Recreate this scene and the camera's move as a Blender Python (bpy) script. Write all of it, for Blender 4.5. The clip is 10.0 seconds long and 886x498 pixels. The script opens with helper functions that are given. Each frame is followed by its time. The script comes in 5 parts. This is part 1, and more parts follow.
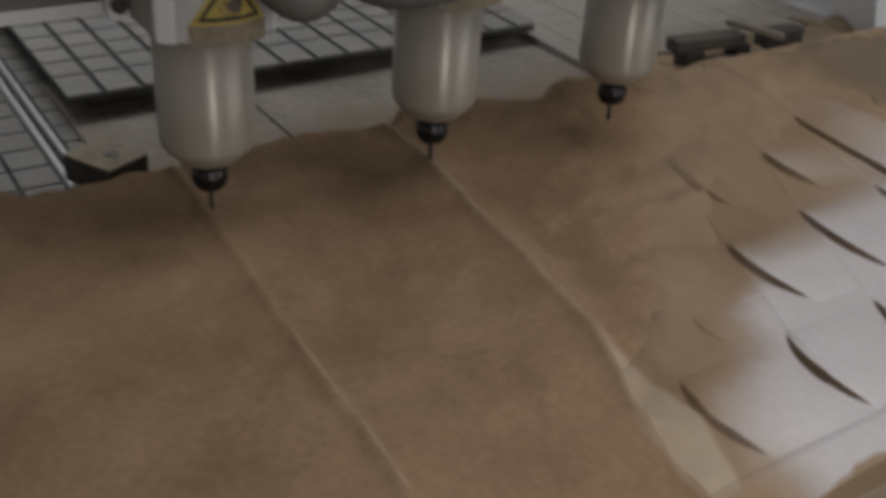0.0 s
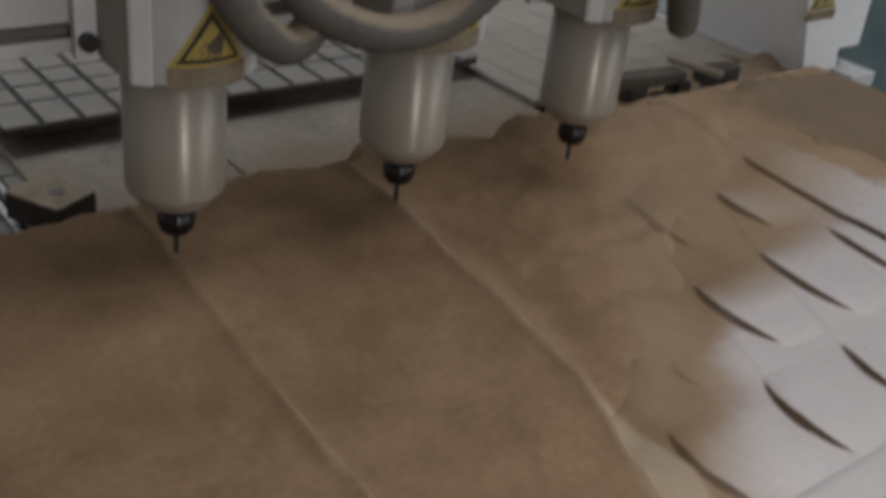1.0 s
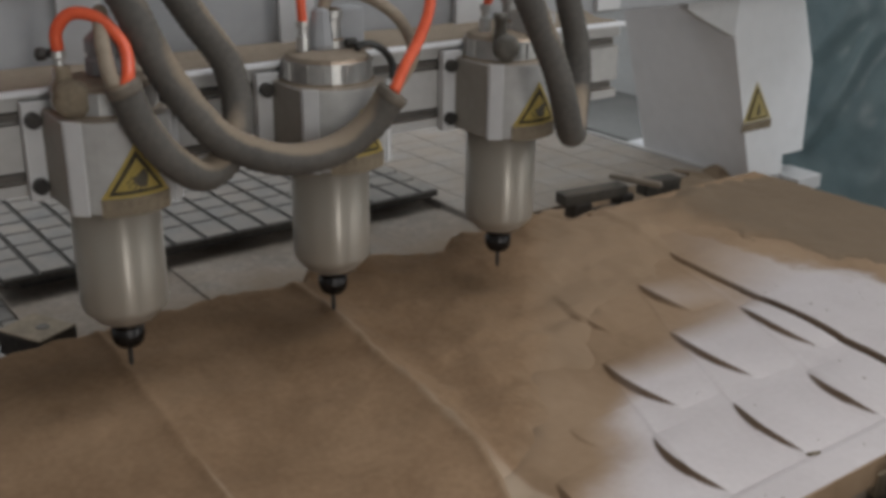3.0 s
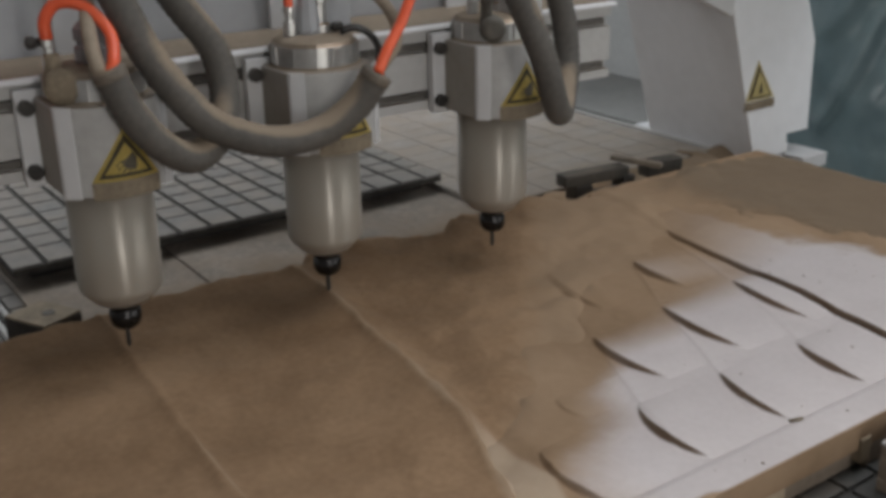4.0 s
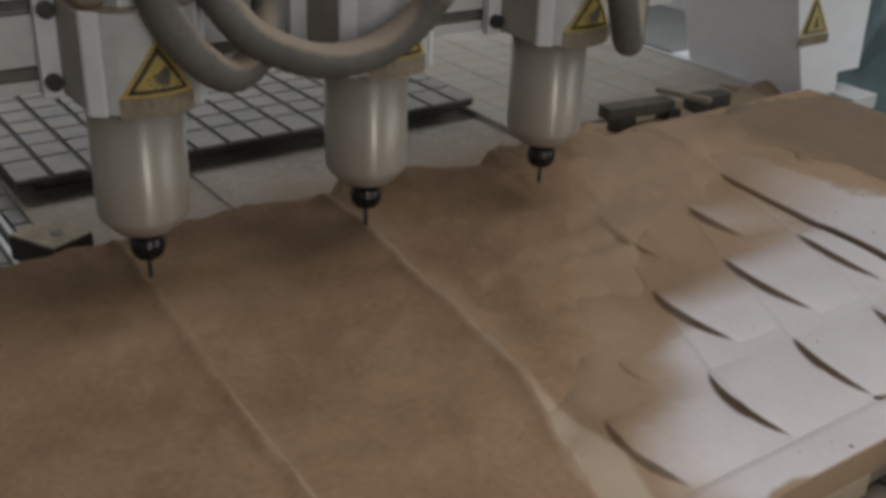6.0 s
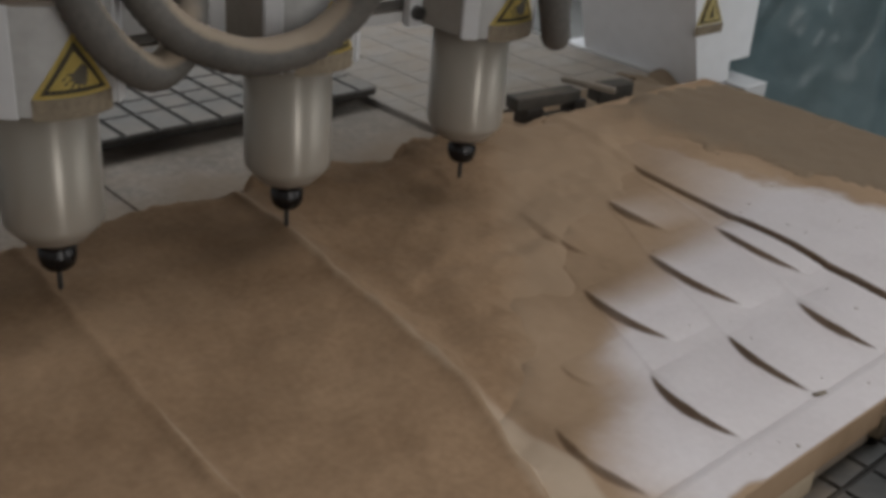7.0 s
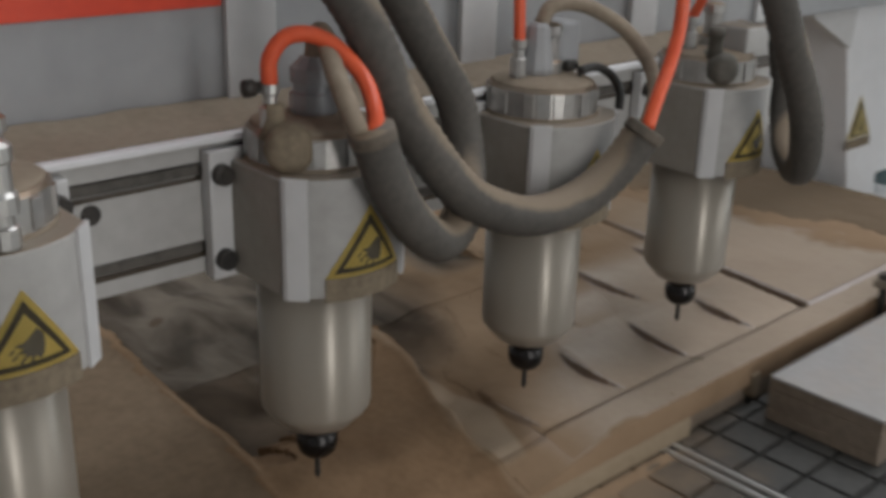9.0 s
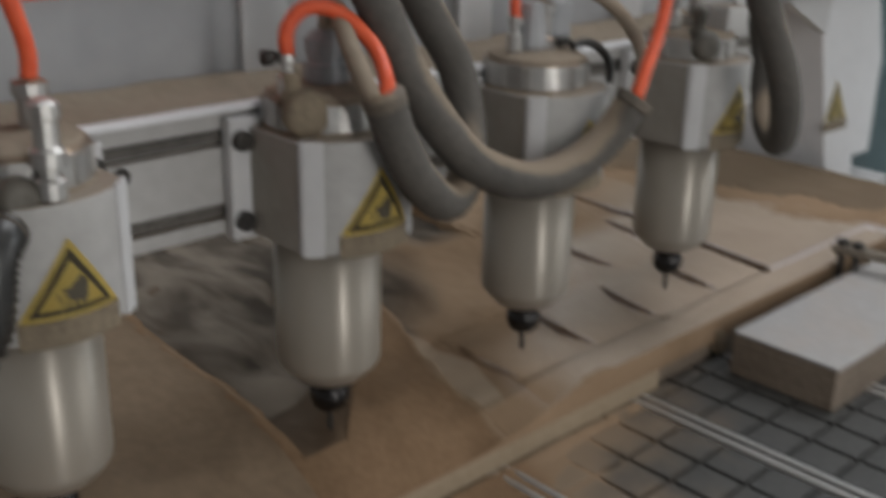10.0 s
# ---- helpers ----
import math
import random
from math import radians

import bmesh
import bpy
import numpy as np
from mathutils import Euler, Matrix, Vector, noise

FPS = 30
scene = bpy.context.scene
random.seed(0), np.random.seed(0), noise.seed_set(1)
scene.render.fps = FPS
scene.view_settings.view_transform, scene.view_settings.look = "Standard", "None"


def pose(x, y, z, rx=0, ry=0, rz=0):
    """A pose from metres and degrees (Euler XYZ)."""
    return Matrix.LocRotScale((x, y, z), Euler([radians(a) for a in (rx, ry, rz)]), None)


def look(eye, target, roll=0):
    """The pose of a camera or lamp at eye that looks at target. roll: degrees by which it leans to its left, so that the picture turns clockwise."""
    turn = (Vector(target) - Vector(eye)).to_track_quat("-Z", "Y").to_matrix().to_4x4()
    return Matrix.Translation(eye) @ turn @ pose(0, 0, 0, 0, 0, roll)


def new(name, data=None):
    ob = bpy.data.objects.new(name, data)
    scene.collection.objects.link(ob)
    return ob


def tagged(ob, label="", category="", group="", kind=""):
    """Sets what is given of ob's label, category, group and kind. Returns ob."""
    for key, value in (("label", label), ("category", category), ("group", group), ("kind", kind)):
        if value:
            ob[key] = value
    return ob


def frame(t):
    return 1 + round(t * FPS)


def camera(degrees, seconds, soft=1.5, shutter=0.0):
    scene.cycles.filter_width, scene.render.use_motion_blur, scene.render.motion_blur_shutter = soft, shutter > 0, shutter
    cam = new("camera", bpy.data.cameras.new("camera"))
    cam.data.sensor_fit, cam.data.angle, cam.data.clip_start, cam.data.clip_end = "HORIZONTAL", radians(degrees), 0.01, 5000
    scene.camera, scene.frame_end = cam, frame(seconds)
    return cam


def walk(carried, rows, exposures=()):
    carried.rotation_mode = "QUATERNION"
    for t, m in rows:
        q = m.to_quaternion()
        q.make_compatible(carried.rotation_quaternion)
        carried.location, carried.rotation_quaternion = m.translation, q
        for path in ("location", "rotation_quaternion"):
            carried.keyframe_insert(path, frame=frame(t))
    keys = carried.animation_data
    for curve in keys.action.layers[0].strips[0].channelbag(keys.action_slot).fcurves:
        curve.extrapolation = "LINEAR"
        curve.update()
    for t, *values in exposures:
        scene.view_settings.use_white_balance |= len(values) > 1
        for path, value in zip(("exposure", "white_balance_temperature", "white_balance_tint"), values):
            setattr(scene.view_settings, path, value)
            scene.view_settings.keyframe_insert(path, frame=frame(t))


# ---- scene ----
cam = camera(45.04, 10.0, soft=4.1, shutter=0.5)
# seconds, eye x y z, pitch, yaw, roll
PATH = [
    (0, -0.9776, -0.3926, 1.5131, -30.44, -34.49, 3.92),
    (0.5, -0.9919, -0.2891, 1.5049, -33.49, -41.73, 5.31),
    (1, -1.0314, -0.3088, 1.5215, -29.00, -40.81, 7.07),
    (1.5, -1.0304, -0.3879, 1.5379, -24.66, -42.24, 5.86),
    (2, -1.0095, -0.4626, 1.5408, -23.58, -39.75, 3.30),
    (2.5, -1.0006, -0.5129, 1.5380, -21.18, -37.55, 1.69),
    (4, -0.9697, -0.6222, 1.5216, -20.98, -34.75, -1.06),
    (4.5, -0.9496, -0.5894, 1.5117, -23.25, -33.76, -0.18),
    (5, -0.9521, -0.5893, 1.5154, -22.34, -33.08, 0.09),
    (6.5, -0.9819, -0.3953, 1.4993, -26.99, -39.82, 3.97),
    (7, -0.9966, -0.3727, 1.5042, -26.32, -43.90, 4.73),
    (7.5, -0.9841, -0.4123, 1.5017, -25.80, -43.71, 4.33),
    (8, -0.9736, -0.5059, 1.4963, -23.71, -41.84, 1.64),
    (8.5, -1.0047, -0.6140, 1.4980, -23.98, -35.45, 1.36),
    (9, -1.1267, -0.6593, 1.5071, -20.78, -42.83, 1.74),
    (9.5, -1.2108, -0.6951, 1.4827, -25.37, -51.27, 2.32),
    (10, -1.1942, -0.7335, 1.4915, -20.59, -43.84, 1.45),
]
walk(cam, [(t, pose(x, y, z, 90 + pitch, 0, yaw) @ pose(0, 0, 0, 0, 0, roll)) for t, x, y, z, pitch, yaw, roll in PATH],
     exposures=[(0, -0.13), (0.5, -0.15), (1.5, -0.03), (4.0, 0.06), (5.0, 0.0), (7.5, -0.05), (8.0, -0.07), (8.5, -0.17), (9.0, 0.02), (9.5, 0.12), (10, 0.09)])

# ---- light ----
world = bpy.data.worlds.new("world")
scene.world = world
world.use_nodes = True
wn = world.node_tree
sky = wn.nodes.new("ShaderNodeTexSky")
sky.sky_type, sky.sun_disc = "NISHITA", False
sky.sun_elevation, sky.sun_rotation = radians(40), radians(70)
wn.links.new(sky.outputs[0], wn.nodes["Background"].inputs[0])
wn.nodes["Background"].inputs[1].default_value = 0.08


def window_light(name, eye, target, width, height, watts, colour):
    data = bpy.data.lights.new(name, "AREA")
    data.shape, data.size, data.size_y, data.energy, data.color = "RECTANGLE", width, height, watts, colour
    ob = new(name, data)
    ob.matrix_world = look(eye, target)
    return ob


window_light("daylight_east", (4.1, 0.6, 2.45), (0, 0.5, 1.8), 5.6, 2.1, 165, (0.90, 0.955, 1.0))
window_light("daylight_door", (-0.95, -3.36, 1.85), (-0.70, 0, 1.0), 0.4, 2.9, 37, (1.0, 0.98, 0.95))
window_light("daylight_south", (3.0, -3.36, 1.9), (2.0, 0, 1.5), 1.9, 2.0, 26, (1.0, 0.98, 0.95))
window_light("skylight_front", (1.3, -0.1, 4.19), (1.3, -0.1, 0), 3.0, 1.2, 56, (0.97, 0.98, 1.0))
window_light("skylight_back", (-0.5, 2.6, 4.19), (-0.5, 2.6, 0), 2.4, 1.4, 60, (0.95, 0.975, 1.0))

# ---- materials ----
def node_mat(name, dark, light, rough=0.6, metal=0.0, scale=8.0, fine=90.0, bump=0.1, contrast=0.5, spec=0.5, grainy=0.45, swirl=0.0):
    """A surface with blotches and grain: two colours mixed by noise at two sizes, uneven gloss and relief."""
    m = bpy.data.materials.new(name)
    m.use_nodes = True
    n, l = m.node_tree.nodes, m.node_tree.links
    b = n["Principled BSDF"]
    co = n.new("ShaderNodeTexCoord")
    big, small = n.new("ShaderNodeTexNoise"), n.new("ShaderNodeTexNoise")
    big.inputs["Scale"].default_value, big.inputs["Detail"].default_value = scale, 5
    small.inputs["Scale"].default_value, small.inputs["Detail"].default_value = fine, 4
    for x in (big, small):
        l.new(co.outputs["Object"], x.inputs["Vector"])
    add = n.new("ShaderNodeMath")
    add.operation = "MULTIPLY_ADD"
    add.inputs[1].default_value = grainy
    big.inputs["Distortion"].default_value = swirl
    l.new(small.outputs["Fac"], add.inputs[0])
    mul = n.new("ShaderNodeMath")
    mul.operation = "MULTIPLY"
    mul.inputs[1].default_value = 1 - grainy
    l.new(big.outputs["Fac"], mul.inputs[0])
    l.new(mul.outputs[0], add.inputs[2])
    ramp = n.new("ShaderNodeMapRange")
    ramp.inputs["From Min"].default_value, ramp.inputs["From Max"].default_value = 0.5 - 0.25 * (1.2 - contrast), 0.5 + 0.25 * (1.2 - contrast)
    l.new(add.outputs[0], ramp.inputs["Value"])
    mix = n.new("ShaderNodeMix")
    mix.data_type = "RGBA"
    mix.inputs["A"].default_value, mix.inputs["B"].default_value = (*dark, 1), (*light, 1)
    l.new(ramp.outputs[0], mix.inputs["Factor"])
    l.new(mix.outputs["Result"], b.inputs["Base Color"])
    rr = n.new("ShaderNodeMapRange")
    rr.inputs["To Min"].default_value, rr.inputs["To Max"].default_value = min(rough + 0.12, 1), max(rough - 0.1, 0.03)
    l.new(add.outputs[0], rr.inputs["Value"])
    l.new(rr.outputs[0], b.inputs["Roughness"])
    b.inputs["Metallic"].default_value = metal
    b.inputs["Specular IOR Level"].default_value = spec
    if bump:
        bp = n.new("ShaderNodeBump")
        bp.inputs["Strength"].default_value, bp.inputs["Distance"].default_value = bump, 0.004
        l.new(add.outputs[0], bp.inputs["Height"])
        l.new(bp.outputs[0], b.inputs["Normal"])
    return m


def dusty(m, colour, amount, sharp=0.25):
    """Lays dust of that colour on the faces that look up, broken by noise."""
    n, l = m.node_tree.nodes, m.node_tree.links
    b = n["Principled BSDF"]
    old = b.inputs["Base Color"].links[0].from_socket
    geo, sep, noi = n.new("ShaderNodeNewGeometry"), n.new("ShaderNodeSeparateXYZ"), n.new("ShaderNodeTexNoise")
    noi.inputs["Scale"].default_value, noi.inputs["Detail"].default_value = 14, 6
    co = n.new("ShaderNodeTexCoord")
    l.new(co.outputs["Object"], noi.inputs["Vector"])
    l.new(geo.outputs["Normal"], sep.inputs[0])
    add = n.new("ShaderNodeMath")
    add.operation = "MULTIPLY_ADD"
    add.inputs[1].default_value = 0.9
    l.new(noi.outputs["Fac"], add.inputs[0])
    l.new(sep.outputs["Z"], add.inputs[2])
    mr = n.new("ShaderNodeMapRange")
    mr.inputs["From Min"].default_value, mr.inputs["From Max"].default_value = 1.25 - amount, 1.25 - amount + sharp
    l.new(add.outputs[0], mr.inputs["Value"])
    mix = n.new("ShaderNodeMix")
    mix.data_type = "RGBA"
    mix.inputs["B"].default_value = (*colour, 1)
    l.new(mr.outputs[0], mix.inputs["Factor"])
    l.new(old, mix.inputs["A"])
    l.new(mix.outputs["Result"], b.inputs["Base Color"])
    return m


M = {
    "dust": node_mat("sawdust", (0.173, 0.107, 0.061), (0.29, 0.19, 0.115), 0.95, 0, 6.5, 110, 0.22, 0.45, 0.1, 0.30, 0.25),
    "paint": dusty(node_mat("white_paint", (0.335, 0.326, 0.31), (0.43, 0.42, 0.407), 0.45, 0, 5, 60, 0.04, 0.5), (0.25, 0.205, 0.16), 0.5),
    "paint_grey": node_mat("grey_white_paint", (0.64, 0.64, 0.65), (0.72, 0.72, 0.735), 0.42, 0, 3, 30, 0.03, 0.4),
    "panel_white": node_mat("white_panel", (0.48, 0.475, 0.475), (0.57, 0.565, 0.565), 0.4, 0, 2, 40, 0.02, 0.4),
    "paint_shade": node_mat("shade_tuned_grey", (0.27, 0.274, 0.282), (0.335, 0.339, 0.347), 0.4, 0, 2, 40, 0.02, 0.4),
    "settled": node_mat("settled_dust", (0.21, 0.168, 0.125), (0.29, 0.24, 0.188), 0.95, 0, 10, 110, 0.15, 0.45, 0.1),
    "slot": node_mat("dusty_slot", (0.07, 0.065, 0.058), (0.14, 0.125, 0.11), 0.7, 0.1, 20, 120, 0.1),
    "red": node_mat("red_paint", (0.55, 0.045, 0.02), (0.68, 0.07, 0.03), 0.4, 0, 6, 60, 0.02),
    "steel": dusty(node_mat("spindle_steel", (0.295, 0.262, 0.220), (0.345, 0.310, 0.264), 0.34, 0.25, 2, 12, 0.0, 0.1, 0.5), (0.31, 0.262, 0.208), 0.1, 0.7),
    "chrome": node_mat("bright_steel", (0.42, 0.41, 0.39), (0.56, 0.55, 0.53), 0.33, 0.8, 20, 150, 0.03, 0.4),
    "cap": dusty(node_mat("dusty_cap_steel", (0.36, 0.35, 0.335), (0.50, 0.49, 0.47), 0.34, 0.75, 14, 90, 0.03, 0.5), (0.25, 0.19, 0.14), 0.5, 0.4),
    "nut": node_mat("blackened_steel", (0.015, 0.014, 0.014), (0.04, 0.036, 0.034), 0.24, 0.7, 30, 200, 0.05, 0.4),
    "black": node_mat("black_steel", (0.02, 0.019, 0.018), (0.06, 0.052, 0.045), 0.55, 0.3, 20, 160, 0.2, 0.5),
    "clamp": dusty(node_mat("dusty_clamp_steel", (0.03, 0.028, 0.024), (0.075, 0.065, 0.052), 0.6, 0.2, 20, 160, 0.2, 0.5), (0.2, 0.15, 0.105), -0.12, 0.5),
    "clamp_brown": dusty(node_mat("brown_dusted_clamp_steel", (0.06, 0.05, 0.042), (0.13, 0.105, 0.08), 0.6, 0.2, 20, 160, 0.2, 0.5), (0.24, 0.175, 0.12), 0.1, 0.4),
    "spanner": dusty(node_mat("dull_steel", (0.20, 0.17, 0.135), (0.32, 0.28, 0.235), 0.35, 0.5, 18, 120, 0.1, 0.5), (0.23, 0.165, 0.11), -0.05, 0.5),
    "hose": dusty(node_mat("grey_hose", (0.060, 0.055, 0.049), (0.100, 0.089, 0.077), 0.75, 0, 10, 140, 0.15, 0.5), (0.215, 0.166, 0.118), 0.5),
    "orange": node_mat("orange_tube", (0.62, 0.075, 0.025), (0.78, 0.13, 0.05), 0.35, 0, 12, 90, 0.03),
    "cable": node_mat("dark_cable", (0.07, 0.06, 0.05), (0.16, 0.13, 0.1), 0.7, 0, 15, 120, 0.1),
    "dull_yellow": node_mat("dusty_yellow_paint", (0.22, 0.165, 0.06), (0.31, 0.235, 0.09), 0.7, 0, 14, 90, 0.1),
    "faded_yellow": node_mat("faded_yellow_film", (0.34, 0.27, 0.10), (0.43, 0.35, 0.15), 0.5, 0, 18, 120, 0.02),
    "yellow": node_mat("yellow_film", (0.54, 0.395, 0.09), (0.66, 0.50, 0.145), 0.5, 0, 18, 120, 0.02),
    "ink": node_mat("black_ink", (0.05, 0.04, 0.025), (0.09, 0.075, 0.045), 0.6, 0, 20, 120, 0.02),
    "band": node_mat("dusty_band", (0.12, 0.095, 0.065), (0.24, 0.19, 0.13), 0.8, 0, 30, 160, 0.2),
    "alu": node_mat("aluminium", (0.50, 0.485, 0.465), (0.58, 0.57, 0.555), 0.36, 0.75, 6, 30, 0.0, 0.3),
    "grid": node_mat("grey_bakelite", (0.038, 0.037, 0.035), (0.064, 0.062, 0.058), 0.52, 0, 7, 80, 0.06, 0.5),
    "grid_back": dusty(node_mat("pale_grid_plate", (0.105, 0.101, 0.096), (0.165, 0.159, 0.151), 0.55, 0, 6, 80, 0.1, 0.5), (0.22, 0.187, 0.155), 0.0, 0.5),
    "grid_dusty": dusty(node_mat("dusty_plate", (0.20, 0.182, 0.165), (0.30, 0.272, 0.243), 0.8, 0, 8, 90, 0.15, 0.5), (0.25, 0.20, 0.155), 0.0, 0.5),
    "grey_board": dusty(node_mat("grey_dusty_board", (0.17, 0.150, 0.129), (0.30, 0.262, 0.226), 0.9, 0, 9, 90, 0.25, 0.7, 0.2), (0.21, 0.168, 0.13), -0.05, 0.5),
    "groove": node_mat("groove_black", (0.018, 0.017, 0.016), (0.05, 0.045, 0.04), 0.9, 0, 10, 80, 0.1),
    "frame": node_mat("machine_frame", (0.20, 0.205, 0.21), (0.28, 0.285, 0.29), 0.5, 0, 4, 50, 0.05),
    "wood": node_mat("pale_batten", (0.27, 0.205, 0.135), (0.37, 0.29, 0.20), 0.7, 0, 7, 70, 0.15, 0.5),
    "ply": node_mat("layered_board_edge", (0.15, 0.115, 0.085), (0.24, 0.19, 0.145), 0.85, 0, 12, 90, 0.3, 0.5),
    "board_top": dusty(node_mat("pale_board", (0.33, 0.315, 0.305), (0.41, 0.395, 0.385), 0.5, 0, 4, 60, 0.05, 0.4), (0.4, 0.33, 0.27), -0.15, 0.5),
    "concrete": node_mat("concrete", (0.16, 0.16, 0.155), (0.24, 0.235, 0.225), 0.85, 0, 2, 40, 0.3),
    "plaster": node_mat("plaster", (0.52, 0.52, 0.51), (0.62, 0.62, 0.61), 0.85, 0, 1.2, 30, 0.1),
    "cheek": node_mat("dull_grey_cheek", (0.245, 0.224, 0.197), (0.315, 0.29, 0.258), 0.7, 0, 9, 80, 0.08, 0.4),
    "dark_elbow": node_mat("dusty_dark_elbow", (0.075, 0.068, 0.056), (0.14, 0.125, 0.103), 0.55, 0.1, 14, 110, 0.1, 0.5),
    "tan_cable": node_mat("dusty_tan_cable", (0.20, 0.158, 0.115), (0.30, 0.245, 0.185), 0.8, 0, 15, 120, 0.1),
    "corrugated": node_mat("black_corrugated_plastic", (0.012, 0.012, 0.012), (0.035, 0.033, 0.03), 0.3, 0, 20, 140, 0.05, 0.4),
    "blown": node_mat("fine_blown_dust", (0.186, 0.131, 0.086), (0.272, 0.199, 0.136), 0.95, 0, 4, 90, 0.1, 0.5, 0.1),
    "bounce_wall": node_mat("bounce_wall", (0.30, 0.30, 0.305), (0.38, 0.38, 0.385), 0.85, 0, 1.2, 30, 0.1),
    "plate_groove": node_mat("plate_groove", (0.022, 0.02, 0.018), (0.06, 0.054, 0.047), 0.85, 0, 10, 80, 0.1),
    "bed_back": dusty(node_mat("dusty_bed", (0.125, 0.119, 0.110), (0.185, 0.176, 0.163), 0.6, 0, 7, 80, 0.06, 0.5), (0.15, 0.125, 0.1), -0.05, 0.5),
    "film": node_mat("teal_film", (0.13, 0.172, 0.18), (0.235, 0.285, 0.29), 0.2, 0, 0.9, 9, 0.5, 0.5),
}


def brushed(m, amount):
    """Turned metal: fine rings round the axis draw highlights out along it."""
    n, l = m.node_tree.nodes, m.node_tree.links
    b = n["Principled BSDF"]
    tan = n.new("ShaderNodeTangent")
    tan.direction_type, tan.axis = "RADIAL", "Z"
    l.new(tan.outputs[0], b.inputs["Tangent"])
    b.inputs["Anisotropic"].default_value, b.inputs["Anisotropic Rotation"].default_value = amount, 0.25


brushed(M["steel"], 0.75)


def strip_mask(n, l, X, Y):
    """The pale strip that lies bare beside the foot of the second ridge."""
    def mth(op, *args):
        k = n.new("ShaderNodeMath")
        k.operation = op
        for i, v in enumerate(args):
            if isinstance(v, (int, float)):
                k.inputs[i].default_value = v
            else:
                l.new(v, k.inputs[i])
        return k.outputs[0]

    def fade(v, lo, hi):
        k = n.new("ShaderNodeMapRange")
        k.interpolation_type = "SMOOTHSTEP"
        k.inputs["From Min"].default_value, k.inputs["From Max"].default_value = lo, hi
        l.new(v, k.inputs["Value"])
        return k.outputs[0]
    west = mth("MAXIMUM", mth("MULTIPLY_ADD", Y, 0.34, -0.4145), -0.374)
    east = mth("MINIMUM", mth("MULTIPLY_ADD", Y, 0.36, -0.349), -0.300)
    a = mth("MULTIPLY", fade(mth("SUBTRACT", X, west), 0.0, 0.006), fade(mth("SUBTRACT", east, X), 0.0, 0.010))
    return mth("MULTIPLY", a, mth("MULTIPLY", fade(Y, 0.30, 0.20), fade(Y, 0.035, 0.055)))


def pale_crests(m):
    """Fresh pale sawdust along the two ridge lines."""
    n, l = m.node_tree.nodes, m.node_tree.links
    b = n["Principled BSDF"]
    old = b.inputs["Base Color"].links[0].from_socket
    co, sep, noi = n.new("ShaderNodeTexCoord"), n.new("ShaderNodeSeparateXYZ"), n.new("ShaderNodeTexNoise")
    l.new(co.outputs["Object"], sep.inputs[0])
    l.new(co.outputs["Object"], noi.inputs["Vector"])
    noi.inputs["Scale"].default_value, noi.inputs["Detail"].default_value = 26, 5

    def mth(op, *args):
        k = n.new("ShaderNodeMath")
        k.operation = op
        for i, v in enumerate(args):
            if isinstance(v, (int, float)):
                k.inputs[i].default_value = v
            else:
                l.new(v, k.inputs[i])
        return k.outputs[0]
    X, Y = sep.outputs["X"], sep.outputs["Y"]
    one = mth("ABSOLUTE", mth("SUBTRACT", X, mth("MULTIPLY_ADD", Y, 0.062, -0.628)))
    ab = mth("MAXIMUM", mth("MULTIPLY_ADD", Y, 0.113, -0.3585), mth("MULTIPLY_ADD", Y, 0.0, -0.40))
    lowpart = mth("MULTIPLY_ADD", Y, 0.34, -0.4165)
    two = mth("ABSOLUTE", mth("SUBTRACT", X, mth("MINIMUM", ab, mth("MAXIMUM", lowpart, -0.378))))
    two = mth("MULTIPLY", two, 0.6)
    one = mth("ADD", one, mth("MULTIPLY", mth("MAXIMUM", mth("SUBTRACT", 0.16, Y), 0.0), 0.16))
    one = mth("ADD", one, mth("MULTIPLY", mth("MAXIMUM", mth("SUBTRACT", Y, 0.38), 0.0), 0.028))
    d = mth("MULTIPLY_ADD", noi.outputs["Fac"], 0.013, mth("MINIMUM", mth("MULTIPLY", one, 1.5), two))
    k = n.new("ShaderNodeMapRange")
    k.interpolation_type = "SMOOTHSTEP"
    k.inputs["From Min"].default_value, k.inputs["From Max"].default_value = 0.0125, 0.004
    l.new(d, k.inputs["Value"])
    mix = n.new("ShaderNodeMix")
    mix.data_type = "RGBA"
    mix.inputs["B"].default_value = (0.30, 0.217, 0.147, 1)
    strip = strip_mask(n, l, X, Y)
    l.new(k.outputs[0], mix.inputs["Factor"])
    top = n.new("ShaderNodeMix")
    top.data_type = "RGBA"
    top.inputs["B"].default_value = (0.42, 0.325, 0.24, 1)
    l.new(strip, top.inputs["Factor"])
    # thinner, paler dust over the carving
    def fade(v, lo, hi):
        f = n.new("ShaderNodeMapRange")
        f.interpolation_type = "SMOOTHSTEP"
        f.inputs["From Min"].default_value, f.inputs["From Max"].default_value = lo, hi
        l.new(v, f.inputs["Value"])
        return f.outputs[0]
    over = mth("SUBTRACT", X, mth("MULTIPLY_ADD", Y, 0.87, -0.446))
    over = mth("MULTIPLY_ADD", noi.outputs["Fac"], 0.10, mth("ADD", over, -0.05))
    thin = n.new("ShaderNodeMix")
    thin.data_type = "RGBA"
    thin.inputs["B"].default_value = (0.288, 0.203, 0.133, 1)
    east = mth("MULTIPLY", fade(X, 0.60, 0.40), fade(mth("SUBTRACT", X, mth("MULTIPLY_ADD", Y, 0.113, -0.365)), 0.0, 0.03))
    l.new(mth("MULTIPLY", mth("MULTIPLY", fade(over, -0.07, 0.02), 0.82), east), thin.inputs["Factor"])
